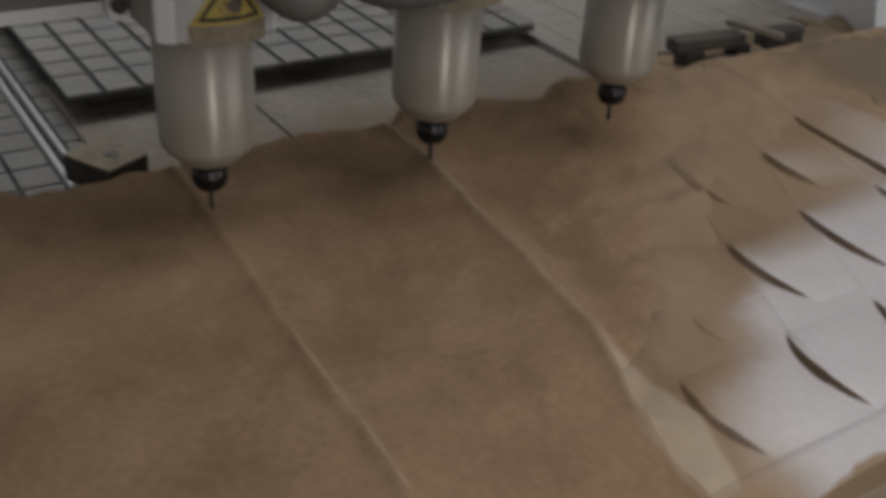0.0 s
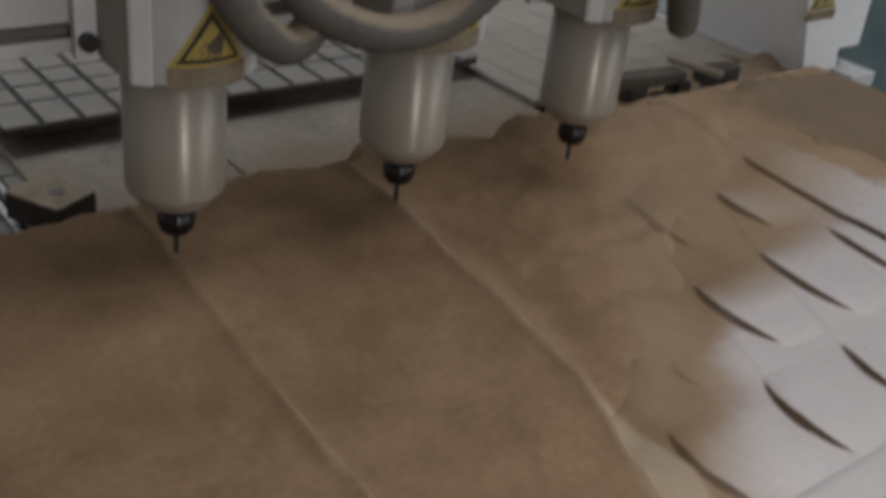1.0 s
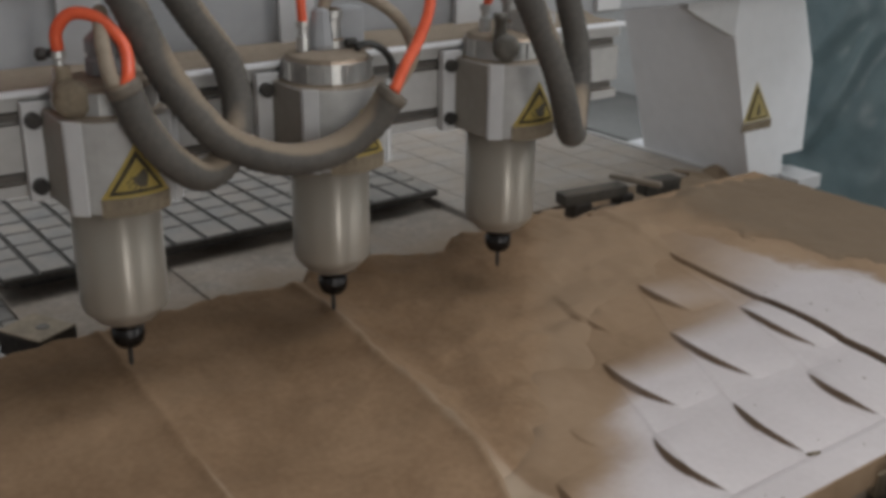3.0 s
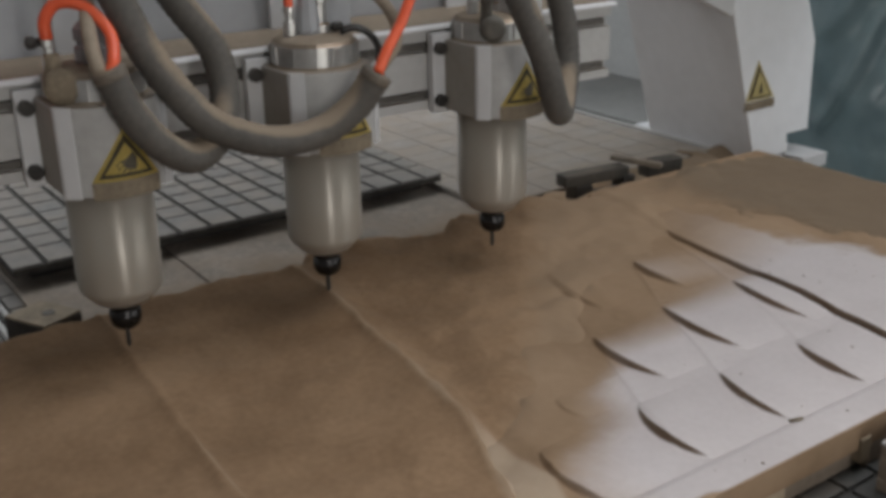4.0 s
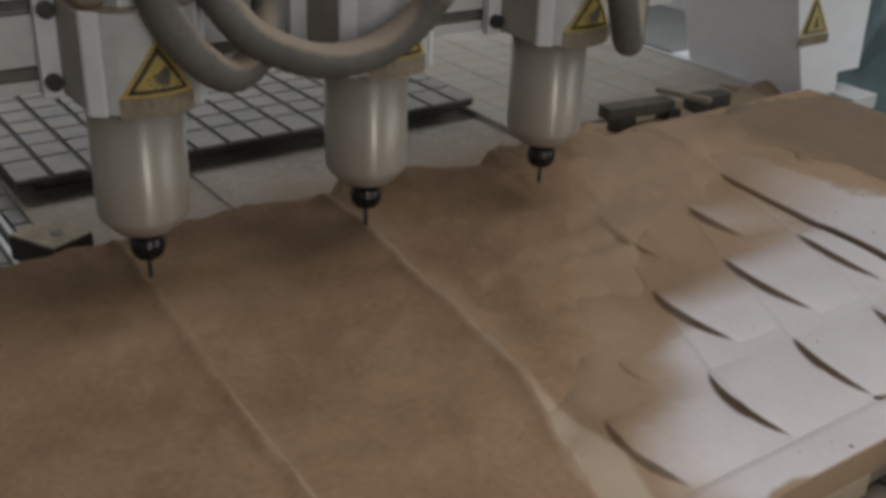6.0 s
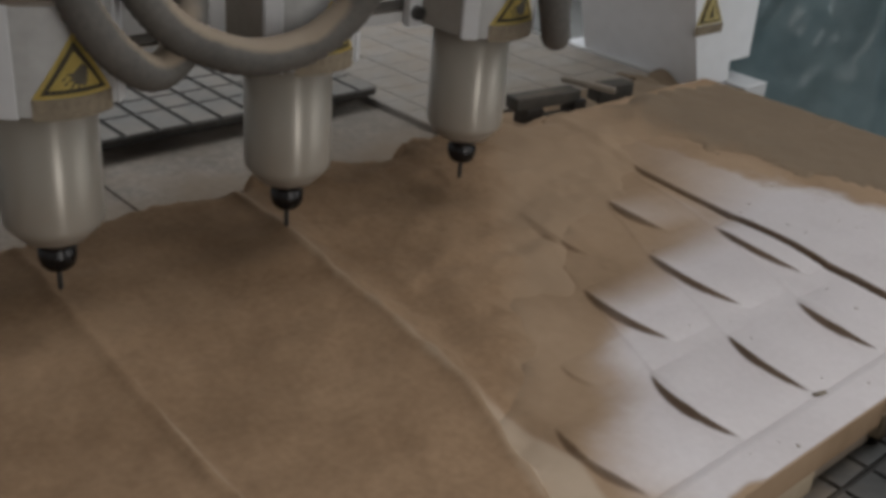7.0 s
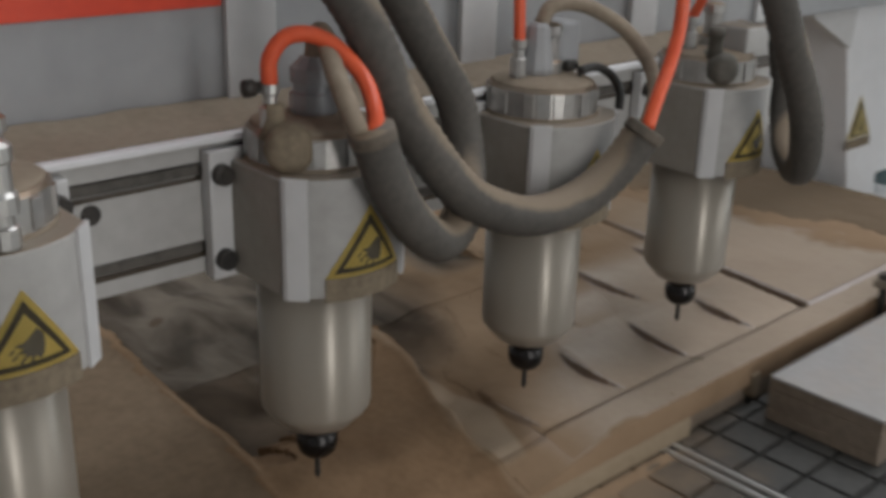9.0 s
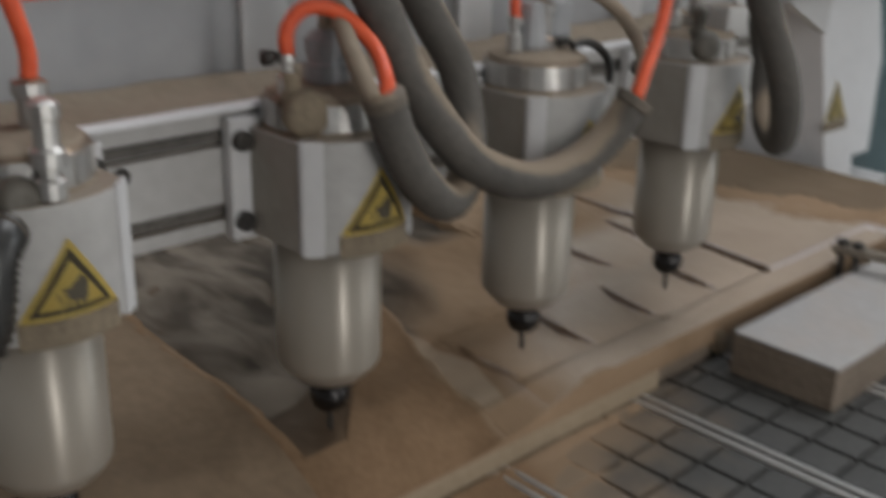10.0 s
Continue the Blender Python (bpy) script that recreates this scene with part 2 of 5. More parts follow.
    # grey old dust on the far bank
    grey = n.new("ShaderNodeMix")
    grey.data_type = "RGBA"
    grey.inputs["B"].default_value = (0.165, 0.130, 0.094, 1)
    far_end = fade(mth("MULTIPLY_ADD", noi.outputs["Fac"], 0.20, X), 0.50, 0.72)
    l.new(mth("MULTIPLY", far_end, 0.75), grey.inputs["Factor"])
    l.new(old, grey.inputs["A"])
    l.new(grey.outputs["Result"], thin.inputs["A"])
    l.new(thin.outputs["Result"], mix.inputs["A"])
    l.new(mix.outputs["Result"], top.inputs["A"])
    l.new(top.outputs["Result"], b.inputs["Base Color"])


pale_crests(M["dust"])


def in_world(m):
    """Lets the grain run on from piece to piece."""
    n, l = m.node_tree.nodes, m.node_tree.links
    geo = n.new("ShaderNodeNewGeometry")
    for k in list(l):
        if k.from_node.bl_idname == "ShaderNodeTexCoord":
            l.new(geo.outputs["Position"], k.to_socket)


in_world(M["dust"])


def panel_material(name, dark, light, reach=0.0, floor=((0.050, 0.037, 0.026), (0.125, 0.094, 0.068)), hollow_shade=0.7):
    """Sanded board: pale at one end, under a brown film of sawdust towards the other, grey where it has been blown clear."""
    m = node_mat(name, dark, light, 0.38, 0, 10, 120, 0.06, 0.4)
    n, l = m.node_tree.nodes, m.node_tree.links
    b = n["Principled BSDF"]
    pale = b.inputs["Base Color"].links[0].from_socket
    co, sep = n.new("ShaderNodeTexCoord"), n.new("ShaderNodeSeparateXYZ")
    l.new(co.outputs["Object"], sep.inputs[0])
    noi, fine = n.new("ShaderNodeTexNoise"), n.new("ShaderNodeTexNoise")
    noi.inputs["Scale"].default_value, noi.inputs["Detail"].default_value = 11, 6
    fine.inputs["Scale"].default_value, fine.inputs["Detail"].default_value = 130, 4
    for x in (noi, fine):
        l.new(co.outputs["Object"], x.inputs["Vector"])

    def math_node(op, a, bb=None, c=None):
        k = n.new("ShaderNodeMath")
        k.operation = op
        for i, v in enumerate((a, bb, c)):
            if v is None:
                continue
            if isinstance(v, (int, float)):
                k.inputs[i].default_value = v
            else:
                l.new(v, k.inputs[i])
        return k.outputs[0]

    def fade(v, lo, hi):
        k = n.new("ShaderNodeMapRange")
        k.interpolation_type = "SMOOTHSTEP"
        k.inputs["From Min"].default_value, k.inputs["From Max"].default_value = lo, hi
        l.new(v, k.inputs["Value"])
        return k.outputs[0]

    coarse, grain = n.new("ShaderNodeTexNoise"), n.new("ShaderNodeTexNoise")
    coarse.inputs["Scale"].default_value, coarse.inputs["Detail"].default_value = 5, 5
    coarse.inputs["Distortion"].default_value = 0.8
    grain.inputs["Scale"].default_value, grain.inputs["Detail"].default_value = 60, 4
    for x in (coarse, grain):
        l.new(co.outputs["Object"], x.inputs["Vector"])
    mottle = n.new("ShaderNodeMapRange")
    mottle.inputs["From Min"].default_value, mottle.inputs["From Max"].default_value = 0.30, 0.70
    l.new(math_node("MULTIPLY_ADD", grain.outputs["Fac"], 0.22, math_node("MULTIPLY", coarse.outputs["Fac"], 0.78)), mottle.inputs["Value"])

    def blend(f, a, colour_lo, colour_hi):
        c = n.new("ShaderNodeMix")
        c.data_type = "RGBA"
        c.inputs["A"].default_value, c.inputs["B"].default_value = (*colour_lo, 1), (*colour_hi, 1)
        l.new(mottle.outputs[0], c.inputs["Factor"])
        k = n.new("ShaderNodeMix")
        k.data_type = "RGBA"
        l.new(f, k.inputs["Factor"])
        l.new(a, k.inputs["A"])
        l.new(c.outputs["Result"], k.inputs["B"])
        return k.outputs["Result"]

    X, Y = sep.outputs["X"], sep.outputs["Y"]
    # distance from the edge of the brown film
    past = math_node("SUBTRACT", X, math_node("MULTIPLY_ADD", Y, 0.87, -0.446))
    under = fade(past, 0.0, -0.03)
    u = math_node("ADD", past, -0.02)
    u = math_node("MULTIPLY_ADD", noi.outputs["Fac"], -0.09, math_node("ADD", u, 0.045 - reach))
    u = math_node("DIVIDE", u, math_node("MAXIMUM", math_node("MULTIPLY_ADD", Y, 2.4, -0.52), 0.10))
    # the film lies thicker in the low part of each scale
    u = math_node("ADD", u, math_node("MULTIPLY", math_node("ADD", sep.outputs["Z"], -0.8752), 48.0))
    w = math_node("MULTIPLY_ADD", Y, 0.30, math_node("ADD", X, -0.635))
    w = math_node("MULTIPLY_ADD", noi.outputs["Fac"], 0.24, math_node("ADD", w, -0.12))
    rim = math_node("MULTIPLY", fade(math_node("MULTIPLY_ADD", noi.outputs["Fac"], 0.3, X), -0.08, -0.24), fade(Y, 0.10, 0.03))
    film = math_node("MAXIMUM", math_node("MAXIMUM", fade(u, 1.4, 0.15), fade(w, -0.05, 0.03)), rim)
    front = math_node("MULTIPLY_ADD", noi.outputs["Fac"], -0.05, math_node("ADD", Y, 0.025))
    worn = math_node("MULTIPLY", fade(front, 0.004, -0.006), fade(math_node("MULTIPLY_ADD", coarse.outputs["Fac"], 0.5, X), 0.42, 0.16))
    film = math_node("MAXIMUM", film, math_node("MAXIMUM", worn, fade(Y, 0.004, 0.0005)))
    one = blend(film, pale, (0.225, 0.150, 0.092), (0.33, 0.230, 0.150))
    # floors of the swept valleys: streaked grey dust, shade painted dark at each ridge foot
    streak, turn = n.new("ShaderNodeTexNoise"), n.new("ShaderNodeMapping")
    turn.inputs["Rotation"].default_value, turn.inputs["Scale"].default_value = (0, 0, radians(28)), (15, 5, 5)
    streak.inputs["Scale"].default_value, streak.inputs["Detail"].default_value, streak.inputs["Distortion"].default_value = 1.0, 6, 0.7
    l.new(co.outputs["Object"], turn.inputs["Vector"])
    l.new(turn.outputs[0], streak.inputs["Vector"])
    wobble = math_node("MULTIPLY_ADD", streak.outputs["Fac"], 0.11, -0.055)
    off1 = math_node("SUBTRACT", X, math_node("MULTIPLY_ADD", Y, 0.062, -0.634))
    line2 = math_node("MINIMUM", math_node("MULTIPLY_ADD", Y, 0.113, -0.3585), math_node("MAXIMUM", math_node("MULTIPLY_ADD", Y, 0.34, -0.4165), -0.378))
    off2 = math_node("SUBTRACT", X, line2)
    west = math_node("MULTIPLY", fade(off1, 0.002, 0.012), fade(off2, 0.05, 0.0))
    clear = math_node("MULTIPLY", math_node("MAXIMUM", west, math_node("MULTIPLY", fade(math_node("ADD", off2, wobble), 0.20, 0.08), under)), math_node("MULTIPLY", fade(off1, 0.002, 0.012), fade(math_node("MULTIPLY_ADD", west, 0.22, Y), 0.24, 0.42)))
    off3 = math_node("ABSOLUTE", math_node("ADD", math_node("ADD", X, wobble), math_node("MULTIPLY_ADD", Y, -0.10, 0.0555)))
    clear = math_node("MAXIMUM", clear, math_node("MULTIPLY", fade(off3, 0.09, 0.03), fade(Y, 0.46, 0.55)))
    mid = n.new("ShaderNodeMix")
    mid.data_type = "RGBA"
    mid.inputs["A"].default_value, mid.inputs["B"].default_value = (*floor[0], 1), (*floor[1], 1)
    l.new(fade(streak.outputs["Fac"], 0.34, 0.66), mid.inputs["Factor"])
    lay = n.new("ShaderNodeMix")
    lay.data_type = "RGBA"
    l.new(clear, lay.inputs["Factor"])
    l.new(one, lay.inputs["A"])
    l.new(mid.outputs["Result"], lay.inputs["B"])
    # hollows beside the ridges, their shade put in as dark brown
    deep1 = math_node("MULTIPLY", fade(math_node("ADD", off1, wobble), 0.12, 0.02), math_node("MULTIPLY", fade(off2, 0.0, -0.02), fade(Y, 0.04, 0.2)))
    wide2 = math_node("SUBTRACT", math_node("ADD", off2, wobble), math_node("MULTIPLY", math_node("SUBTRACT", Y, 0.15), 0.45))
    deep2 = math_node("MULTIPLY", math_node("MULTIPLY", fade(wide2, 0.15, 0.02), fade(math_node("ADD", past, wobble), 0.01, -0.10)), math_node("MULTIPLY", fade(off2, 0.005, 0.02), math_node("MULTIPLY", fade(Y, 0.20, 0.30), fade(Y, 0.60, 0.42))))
    deep = math_node("MULTIPLY", math_node("MAXIMUM", deep1, deep2), math_node("MULTIPLY", fade(off1, 0.002, 0.012), hollow_shade))
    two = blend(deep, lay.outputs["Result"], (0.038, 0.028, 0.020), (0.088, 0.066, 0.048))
    # steep walls the cutter left: brown core, their shade painted in with it
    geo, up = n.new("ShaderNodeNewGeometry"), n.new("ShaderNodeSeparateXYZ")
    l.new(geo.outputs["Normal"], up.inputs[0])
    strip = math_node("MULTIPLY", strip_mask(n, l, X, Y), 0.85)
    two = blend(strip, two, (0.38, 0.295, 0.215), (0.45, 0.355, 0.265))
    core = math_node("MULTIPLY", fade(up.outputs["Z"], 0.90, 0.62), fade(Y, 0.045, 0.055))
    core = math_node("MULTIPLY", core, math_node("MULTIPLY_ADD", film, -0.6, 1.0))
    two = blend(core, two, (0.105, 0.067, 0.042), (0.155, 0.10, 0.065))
    l.new(two, b.inputs["Base Color"])
    rough = math_node("MAXIMUM", film, clear)
    k = n.new("ShaderNodeMapRange")
    k.inputs["To Min"].default_value, k.inputs["To Max"].default_value = 0.42, 0.92
    l.new(rough, k.inputs["Value"])
    l.new(k.outputs[0], b.inputs["Roughness"])
    gloss = n.new("ShaderNodeMapRange")
    gloss.inputs["To Min"].default_value, gloss.inputs["To Max"].default_value = 0.5, 0.08
    l.new(rough, gloss.inputs["Value"])
    l.new(gloss.outputs[0], b.inputs["Specular IOR Level"])
    return m


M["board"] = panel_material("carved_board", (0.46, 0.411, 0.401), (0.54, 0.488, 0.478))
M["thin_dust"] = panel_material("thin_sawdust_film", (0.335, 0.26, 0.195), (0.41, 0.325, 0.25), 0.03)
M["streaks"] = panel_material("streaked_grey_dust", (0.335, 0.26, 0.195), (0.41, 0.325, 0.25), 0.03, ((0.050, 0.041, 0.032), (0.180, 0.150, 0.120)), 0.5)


def swept_dust(m, colour):
    """Sawdust thrown over the bed beside the work, thinning out away from it."""
    n, l = m.node_tree.nodes, m.node_tree.links
    b = n["Principled BSDF"]
    old = b.inputs["Base Color"].links[0].from_socket
    geo, sep, noi = n.new("ShaderNodeNewGeometry"), n.new("ShaderNodeSeparateXYZ"), n.new("ShaderNodeTexNoise")
    noi.inputs["Scale"].default_value, noi.inputs["Detail"].default_value = 12, 6
    l.new(geo.outputs["Position"], sep.inputs[0])
    l.new(geo.outputs["Position"], noi.inputs["Vector"])

    def mth(op, *args):
        k = n.new("ShaderNodeMath")
        k.operation = op
        for i, v in enumerate(args):
            if isinstance(v, (int, float)):
                k.inputs[i].default_value = v
            else:
                l.new(v, k.inputs[i])
        return k.outputs[0]
    d = mth("MULTIPLY_ADD", sep.outputs["Y"], 1.3, mth("MULTIPLY", sep.outputs["X"], -1.0))
    d = mth("MULTIPLY_ADD", noi.outputs["Fac"], 0.5, mth("ADD", d, -0.25))
    k = n.new("ShaderNodeMapRange")
    k.interpolation_type = "SMOOTHSTEP"
    k.inputs["From Min"].default_value, k.inputs["From Max"].default_value = -0.06, 0.26
    k.inputs["To Max"].default_value = 0.9
    l.new(d, k.inputs["Value"])
    mix = n.new("ShaderNodeMix")
    mix.data_type = "RGBA"
    mix.inputs["B"].default_value = (*colour, 1)
    end = n.new("ShaderNodeMapRange")
    end.interpolation_type = "SMOOTHSTEP"
    end.inputs["From Min"].default_value, end.inputs["From Max"].default_value = 0.5, 0.15
    l.new(sep.outputs["Y"], end.inputs["Value"])
    l.new(mth("MULTIPLY", k.outputs[0], end.outputs[0]), mix.inputs["Factor"])
    l.new(old, mix.inputs["A"])
    l.new(mix.outputs["Result"], b.inputs["Base Color"])


def back_dust(m, colour):
    """Sawdust spilt over the boards behind the work, thick at its edge."""
    n, l = m.node_tree.nodes, m.node_tree.links
    b = n["Principled BSDF"]
    old = b.inputs["Base Color"].links[0].from_socket
    geo, sep, noi = n.new("ShaderNodeNewGeometry"), n.new("ShaderNodeSeparateXYZ"), n.new("ShaderNodeTexNoise")
    noi.inputs["Scale"].default_value, noi.inputs["Detail"].default_value = 9, 6
    l.new(geo.outputs["Position"], sep.inputs[0])
    l.new(geo.outputs["Position"], noi.inputs["Vector"])
    add = n.new("ShaderNodeMath")
    add.operation = "MULTIPLY_ADD"
    add.inputs[1].default_value = -0.34
    l.new(noi.outputs["Fac"], add.inputs[0])
    l.new(sep.outputs["Y"], add.inputs[2])
    k = n.new("ShaderNodeMapRange")
    k.interpolation_type = "SMOOTHSTEP"
    k.inputs["From Min"].default_value, k.inputs["From Max"].default_value = 0.95, 0.70
    k.inputs["To Max"].default_value = 0.9
    l.new(add.outputs[0], k.inputs["Value"])
    mix = n.new("ShaderNodeMix")
    mix.data_type = "RGBA"
    mix.inputs["B"].default_value = (*colour, 1)
    l.new(k.outputs[0], mix.inputs["Factor"])
    l.new(old, mix.inputs["A"])
    l.new(mix.outputs["Result"], b.inputs["Base Color"])


back_dust(M["grey_board"], (0.185, 0.135, 0.092))
back_dust(M["grid_dusty"], (0.22, 0.165, 0.12))
swept_dust(M["grid"], (0.235, 0.168, 0.108))
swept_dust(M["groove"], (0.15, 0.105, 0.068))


# ---- building helpers ----
def part(name, bm, material, parent=None, label="", smooth=False):
    """Links a bmesh as one mesh object, under a thing or a part."""
    me = bpy.data.meshes.new(name)
    bm.normal_update()
    if smooth:
        for f in bm.faces:
            f.smooth = True
    bm.to_mesh(me)
    bm.free()
    me.materials.append(material)
    ob = new(name, me)
    ob.parent = parent
    if label:
        tagged(ob, label)
    return ob


def box(x0, x1, y0, y1, z0, z1, bevel=0.0, bm=None):
    bm = bm or bmesh.new()
    r = bmesh.ops.create_cube(bm, size=1, matrix=Matrix.Translation(((x0 + x1) / 2, (y0 + y1) / 2, (z0 + z1) / 2)) @ Matrix.Diagonal((x1 - x0, y1 - y0, z1 - z0, 1)))
    if bevel:
        es = list({e for v in r["verts"] for e in v.link_edges})
        bmesh.ops.bevel(bm, geom=es, offset=bevel, segments=2, affect="EDGES", profile=0.6)
    return bm


def turned(profile, centre=(0, 0, 0), steps=32, bm=None, axis="z"):
    """A turned body: profile of (radius, height) from the foot up."""
    bm = bm or bmesh.new()
    rings = []
    for r, h in profile:
        ring = []
        for i in range(steps):
            a = 2 * math.pi * i / steps
            p = Vector((r * math.cos(a), r * math.sin(a), h))
            if axis == "y":
                p = Vector((p.x, p.z, p.y))
            if axis == "x":
                p = Vector((p.z, p.x, p.y))
            ring.append(bm.verts.new(Vector(centre) + p))
        rings.append(ring)
    for a, b in zip(rings, rings[1:]):
        for i in range(steps):
            j = (i + 1) % steps
            bm.faces.new((a[i], a[j], b[j], b[i]))
    bm.faces.new(rings[0][::-1])
    bm.faces.new(rings[-1])
    bmesh.ops.recalc_face_normals(bm, faces=bm.faces)
    return bm


def prism(outline, axis, lo, hi, bevel=0.0):
    """A prism on a closed outline of two coordinates, drawn out along the axis."""
    bm = bmesh.new()

    def at(p, d):
        return {"x": (d, p[0], p[1]), "y": (p[0], d, p[1]), "z": (p[0], p[1], d)}[axis]
    a = [bm.verts.new(at(p, lo)) for p in outline]
    b = [bm.verts.new(at(p, hi)) for p in outline]
    bm.faces.new(a)
    bm.faces.new(b[::-1])
    for i in range(len(a)):
        j = (i + 1) % len(a)
        bm.faces.new((a[i], b[i], b[j], a[j]))
    bmesh.ops.recalc_face_normals(bm, faces=bm.faces)
    if bevel:
        bmesh.ops.bevel(bm, geom=bm.edges[:], offset=bevel, segments=2, affect="EDGES", profile=0.6)
    return bm


def spline(points, step=0.006):
    """Points along a smooth line through the given ones."""
    p = [Vector(q) for q in points]
    p = [2 * p[0] - p[1]] + p + [2 * p[-1] - p[-2]]
    out = []
    for a, b, c, d in zip(p, p[1:], p[2:], p[3:]):
        k = max(2, int((c - b).length / step))
        for i in range(k):
            t = i / k
            out.append(0.5 * (2 * b + (c - a) * t + (2 * a - 5 * b + 4 * c - d) * t * t + (3 * b - a - 3 * c + d) * t ** 3))
    out.append(p[-2])
    return out


def tube(points, radius, rib=0.0, steps=14, step=0.006):
    """A tube along a smooth line; rib: how far its rings stand proud."""
    line = spline(points, step)
    bm = bmesh.new()
    rings, side = [], None
    for i, c in enumerate(line):
        d = (line[min(i + 1, len(line) - 1)] - line[max(i - 1, 0)]).normalized()
        if side is None:
            side = d.orthogonal().normalized()
        side = (side - d * side.dot(d)).normalized()
        up = d.cross(side)
        r = radius + (rib if i % 2 else 0)
        rings.append([bm.verts.new(c + r * (side * math.cos(2 * math.pi * k / steps) + up * math.sin(2 * math.pi * k / steps))) for k in range(steps)])
    for a, b in zip(rings, rings[1:]):
        for i in range(steps):
            j = (i + 1) % steps
            bm.faces.new((a[i], a[j], b[j], b[i]))
    bm.faces.new(rings[0][::-1])
    bm.faces.new(rings[-1])
    bmesh.ops.recalc_face_normals(bm, faces=bm.faces)
    return bm


LATTICE = np.random.default_rng(11).uniform(-1, 1, (8, 64, 64))


def lumps(x, y, size, seed=0):
    """Smooth random heights, about -1 to 1, with lumps of about that size in metres."""
    out = 0
    for octave, (k, gain) in enumerate(((1.7, 1.0), (3.6, 0.45))):
        a = 0.6 + 0.7 * octave + seed
        u = (x * math.cos(a) - y * math.sin(a)) * k / size + 31.7
        v = (x * math.sin(a) + y * math.cos(a)) * k / size + 17.3
        i, j = np.floor(u).astype(int), np.floor(v).astype(int)
        f, g = u - i, v - j
        f, g = f * f * f * (f * (f * 6 - 15) + 10), g * g * g * (g * (g * 6 - 15) + 10)
        grid = LATTICE[(seed + 3 * octave) % 8]
        p, q, r, s = grid[i % 64, j % 64], grid[(i + 1) % 64, j % 64], grid[i % 64, (j + 1) % 64], grid[(i + 1) % 64, (j + 1) % 64]
        out = out + gain * ((p * (1 - f) + q * f) * (1 - g) + (r * (1 - f) + s * f) * g)
    return out * 1.15


def smooth01(v):
    v = np.clip(v, 0, 1)
    return v * v * (3 - 2 * v)


def field_mesh(name, xs, ys, height, mask, drop, material, parent=None, label="", lift=0.0):
    """A sheet of ground over a grid where mask holds, with upright sides down by drop."""
    gx, gy = np.meshgrid(xs, ys, indexing="ij")
    h = height(gx, gy) + lift
    cx, cy = np.meshgrid((xs[1:] + xs[:-1]) / 2, (ys[1:] + ys[:-1]) / 2, indexing="ij")
    keep = mask(cx, cy)
    nx, ny = len(xs), len(ys)
    idx = np.arange(nx * ny).reshape(nx, ny)
    i, j = np.nonzero(keep)
    faces = np.stack([idx[i, j], idx[i + 1, j], idx[i + 1, j + 1], idx[i, j + 1]], 1)
    verts = np.stack([gx.ravel(), gy.ravel(), h.ravel()], 1)
    sides = []
    pad = np.zeros((nx + 1, ny + 1), bool)
    pad[1:-1, 1:-1] = keep
    for di, dj, a, b in ((-1, 0, (0, 1), (0, 0)), (1, 0, (1, 0), (1, 1)), (0, -1, (0, 0), (1, 0)), (0, 1, (1, 1), (0, 1))):
        ii, jj = np.nonzero(keep & ~pad[1 + di:nx + di, 1 + dj:ny + dj])
        sides.append(np.stack([idx[ii + a[0], jj + a[1]], idx[ii + b[0], jj + b[1]]], 1))
    sides = np.concatenate(sides)
    low = verts.copy()
    rimv = verts.copy()
    low[:, 2] = low[:, 2] - drop if np.isscalar(drop) else drop(low[:, 0], low[:, 1])
    n0 = len(verts)
    allv = np.concatenate([verts, low, rimv])
    allf = [tuple(f) for f in faces.tolist()] + [(b + 2 * n0, a + 2 * n0, a + n0, b + n0) for a, b in sides.tolist()]
    used = np.unique(np.concatenate([np.array(f) for f in allf]))
    remap = np.full(len(allv), -1)
    remap[used] = np.arange(len(used))
    me = bpy.data.meshes.new(name)
    me.from_pydata(allv[used].tolist(), [], [tuple(int(remap[v]) for v in f) for f in allf])
    me.polygons.foreach_set("use_smooth", [True] * len(faces) + [False] * len(sides))
    me.materials.append(material)
    me.update()
    ob = new(name, me)
    ob.parent = parent
    if label:
        tagged(ob, label)
    return ob


# ---- the workshop ----
BED, TOP = 0.805, 0.87
tagged(part("floor", box(-3.3, 4.3, -3.5, 5.3, -0.1, 0), M["concrete"]), "grey concrete workshop floor", "floor", kind="structure")
ceiling = bmesh.new()
for x0, x1, y0, y1 in ((-3.3, 4.3, -3.5, -0.7), (-3.3, -0.2, -0.7, 0.5), (2.8, 4.3, -0.7, 0.5), (-3.3, 4.3, 0.5, 1.9),
                       (-3.3, -1.7, 1.9, 3.3), (0.7, 4.3, 1.9, 3.3), (-3.3, 4.3, 3.3, 5.3)):
    box(x0, x1, y0, y1, 4.2, 4.3, bm=ceiling)
tagged(part("ceiling", ceiling, M["plaster"]), "pale workshop ceiling with two skylights", "ceiling", kind="structure")
tagged(part("wall_north", box(-3.3, 4.3, 5.2, 5.35, 0, 4.2), M["plaster"]), "pale plastered workshop wall", "wall", kind="structure")
# wall out of view, greyer than the rest so less light bounces back
tagged(part("wall_west", box(-3.35, -3.2, -3.5, 5.2, 0, 4.2), M["bounce_wall"]), "unseen dull grey wall that limits the bounced light", "wall", kind="structure")


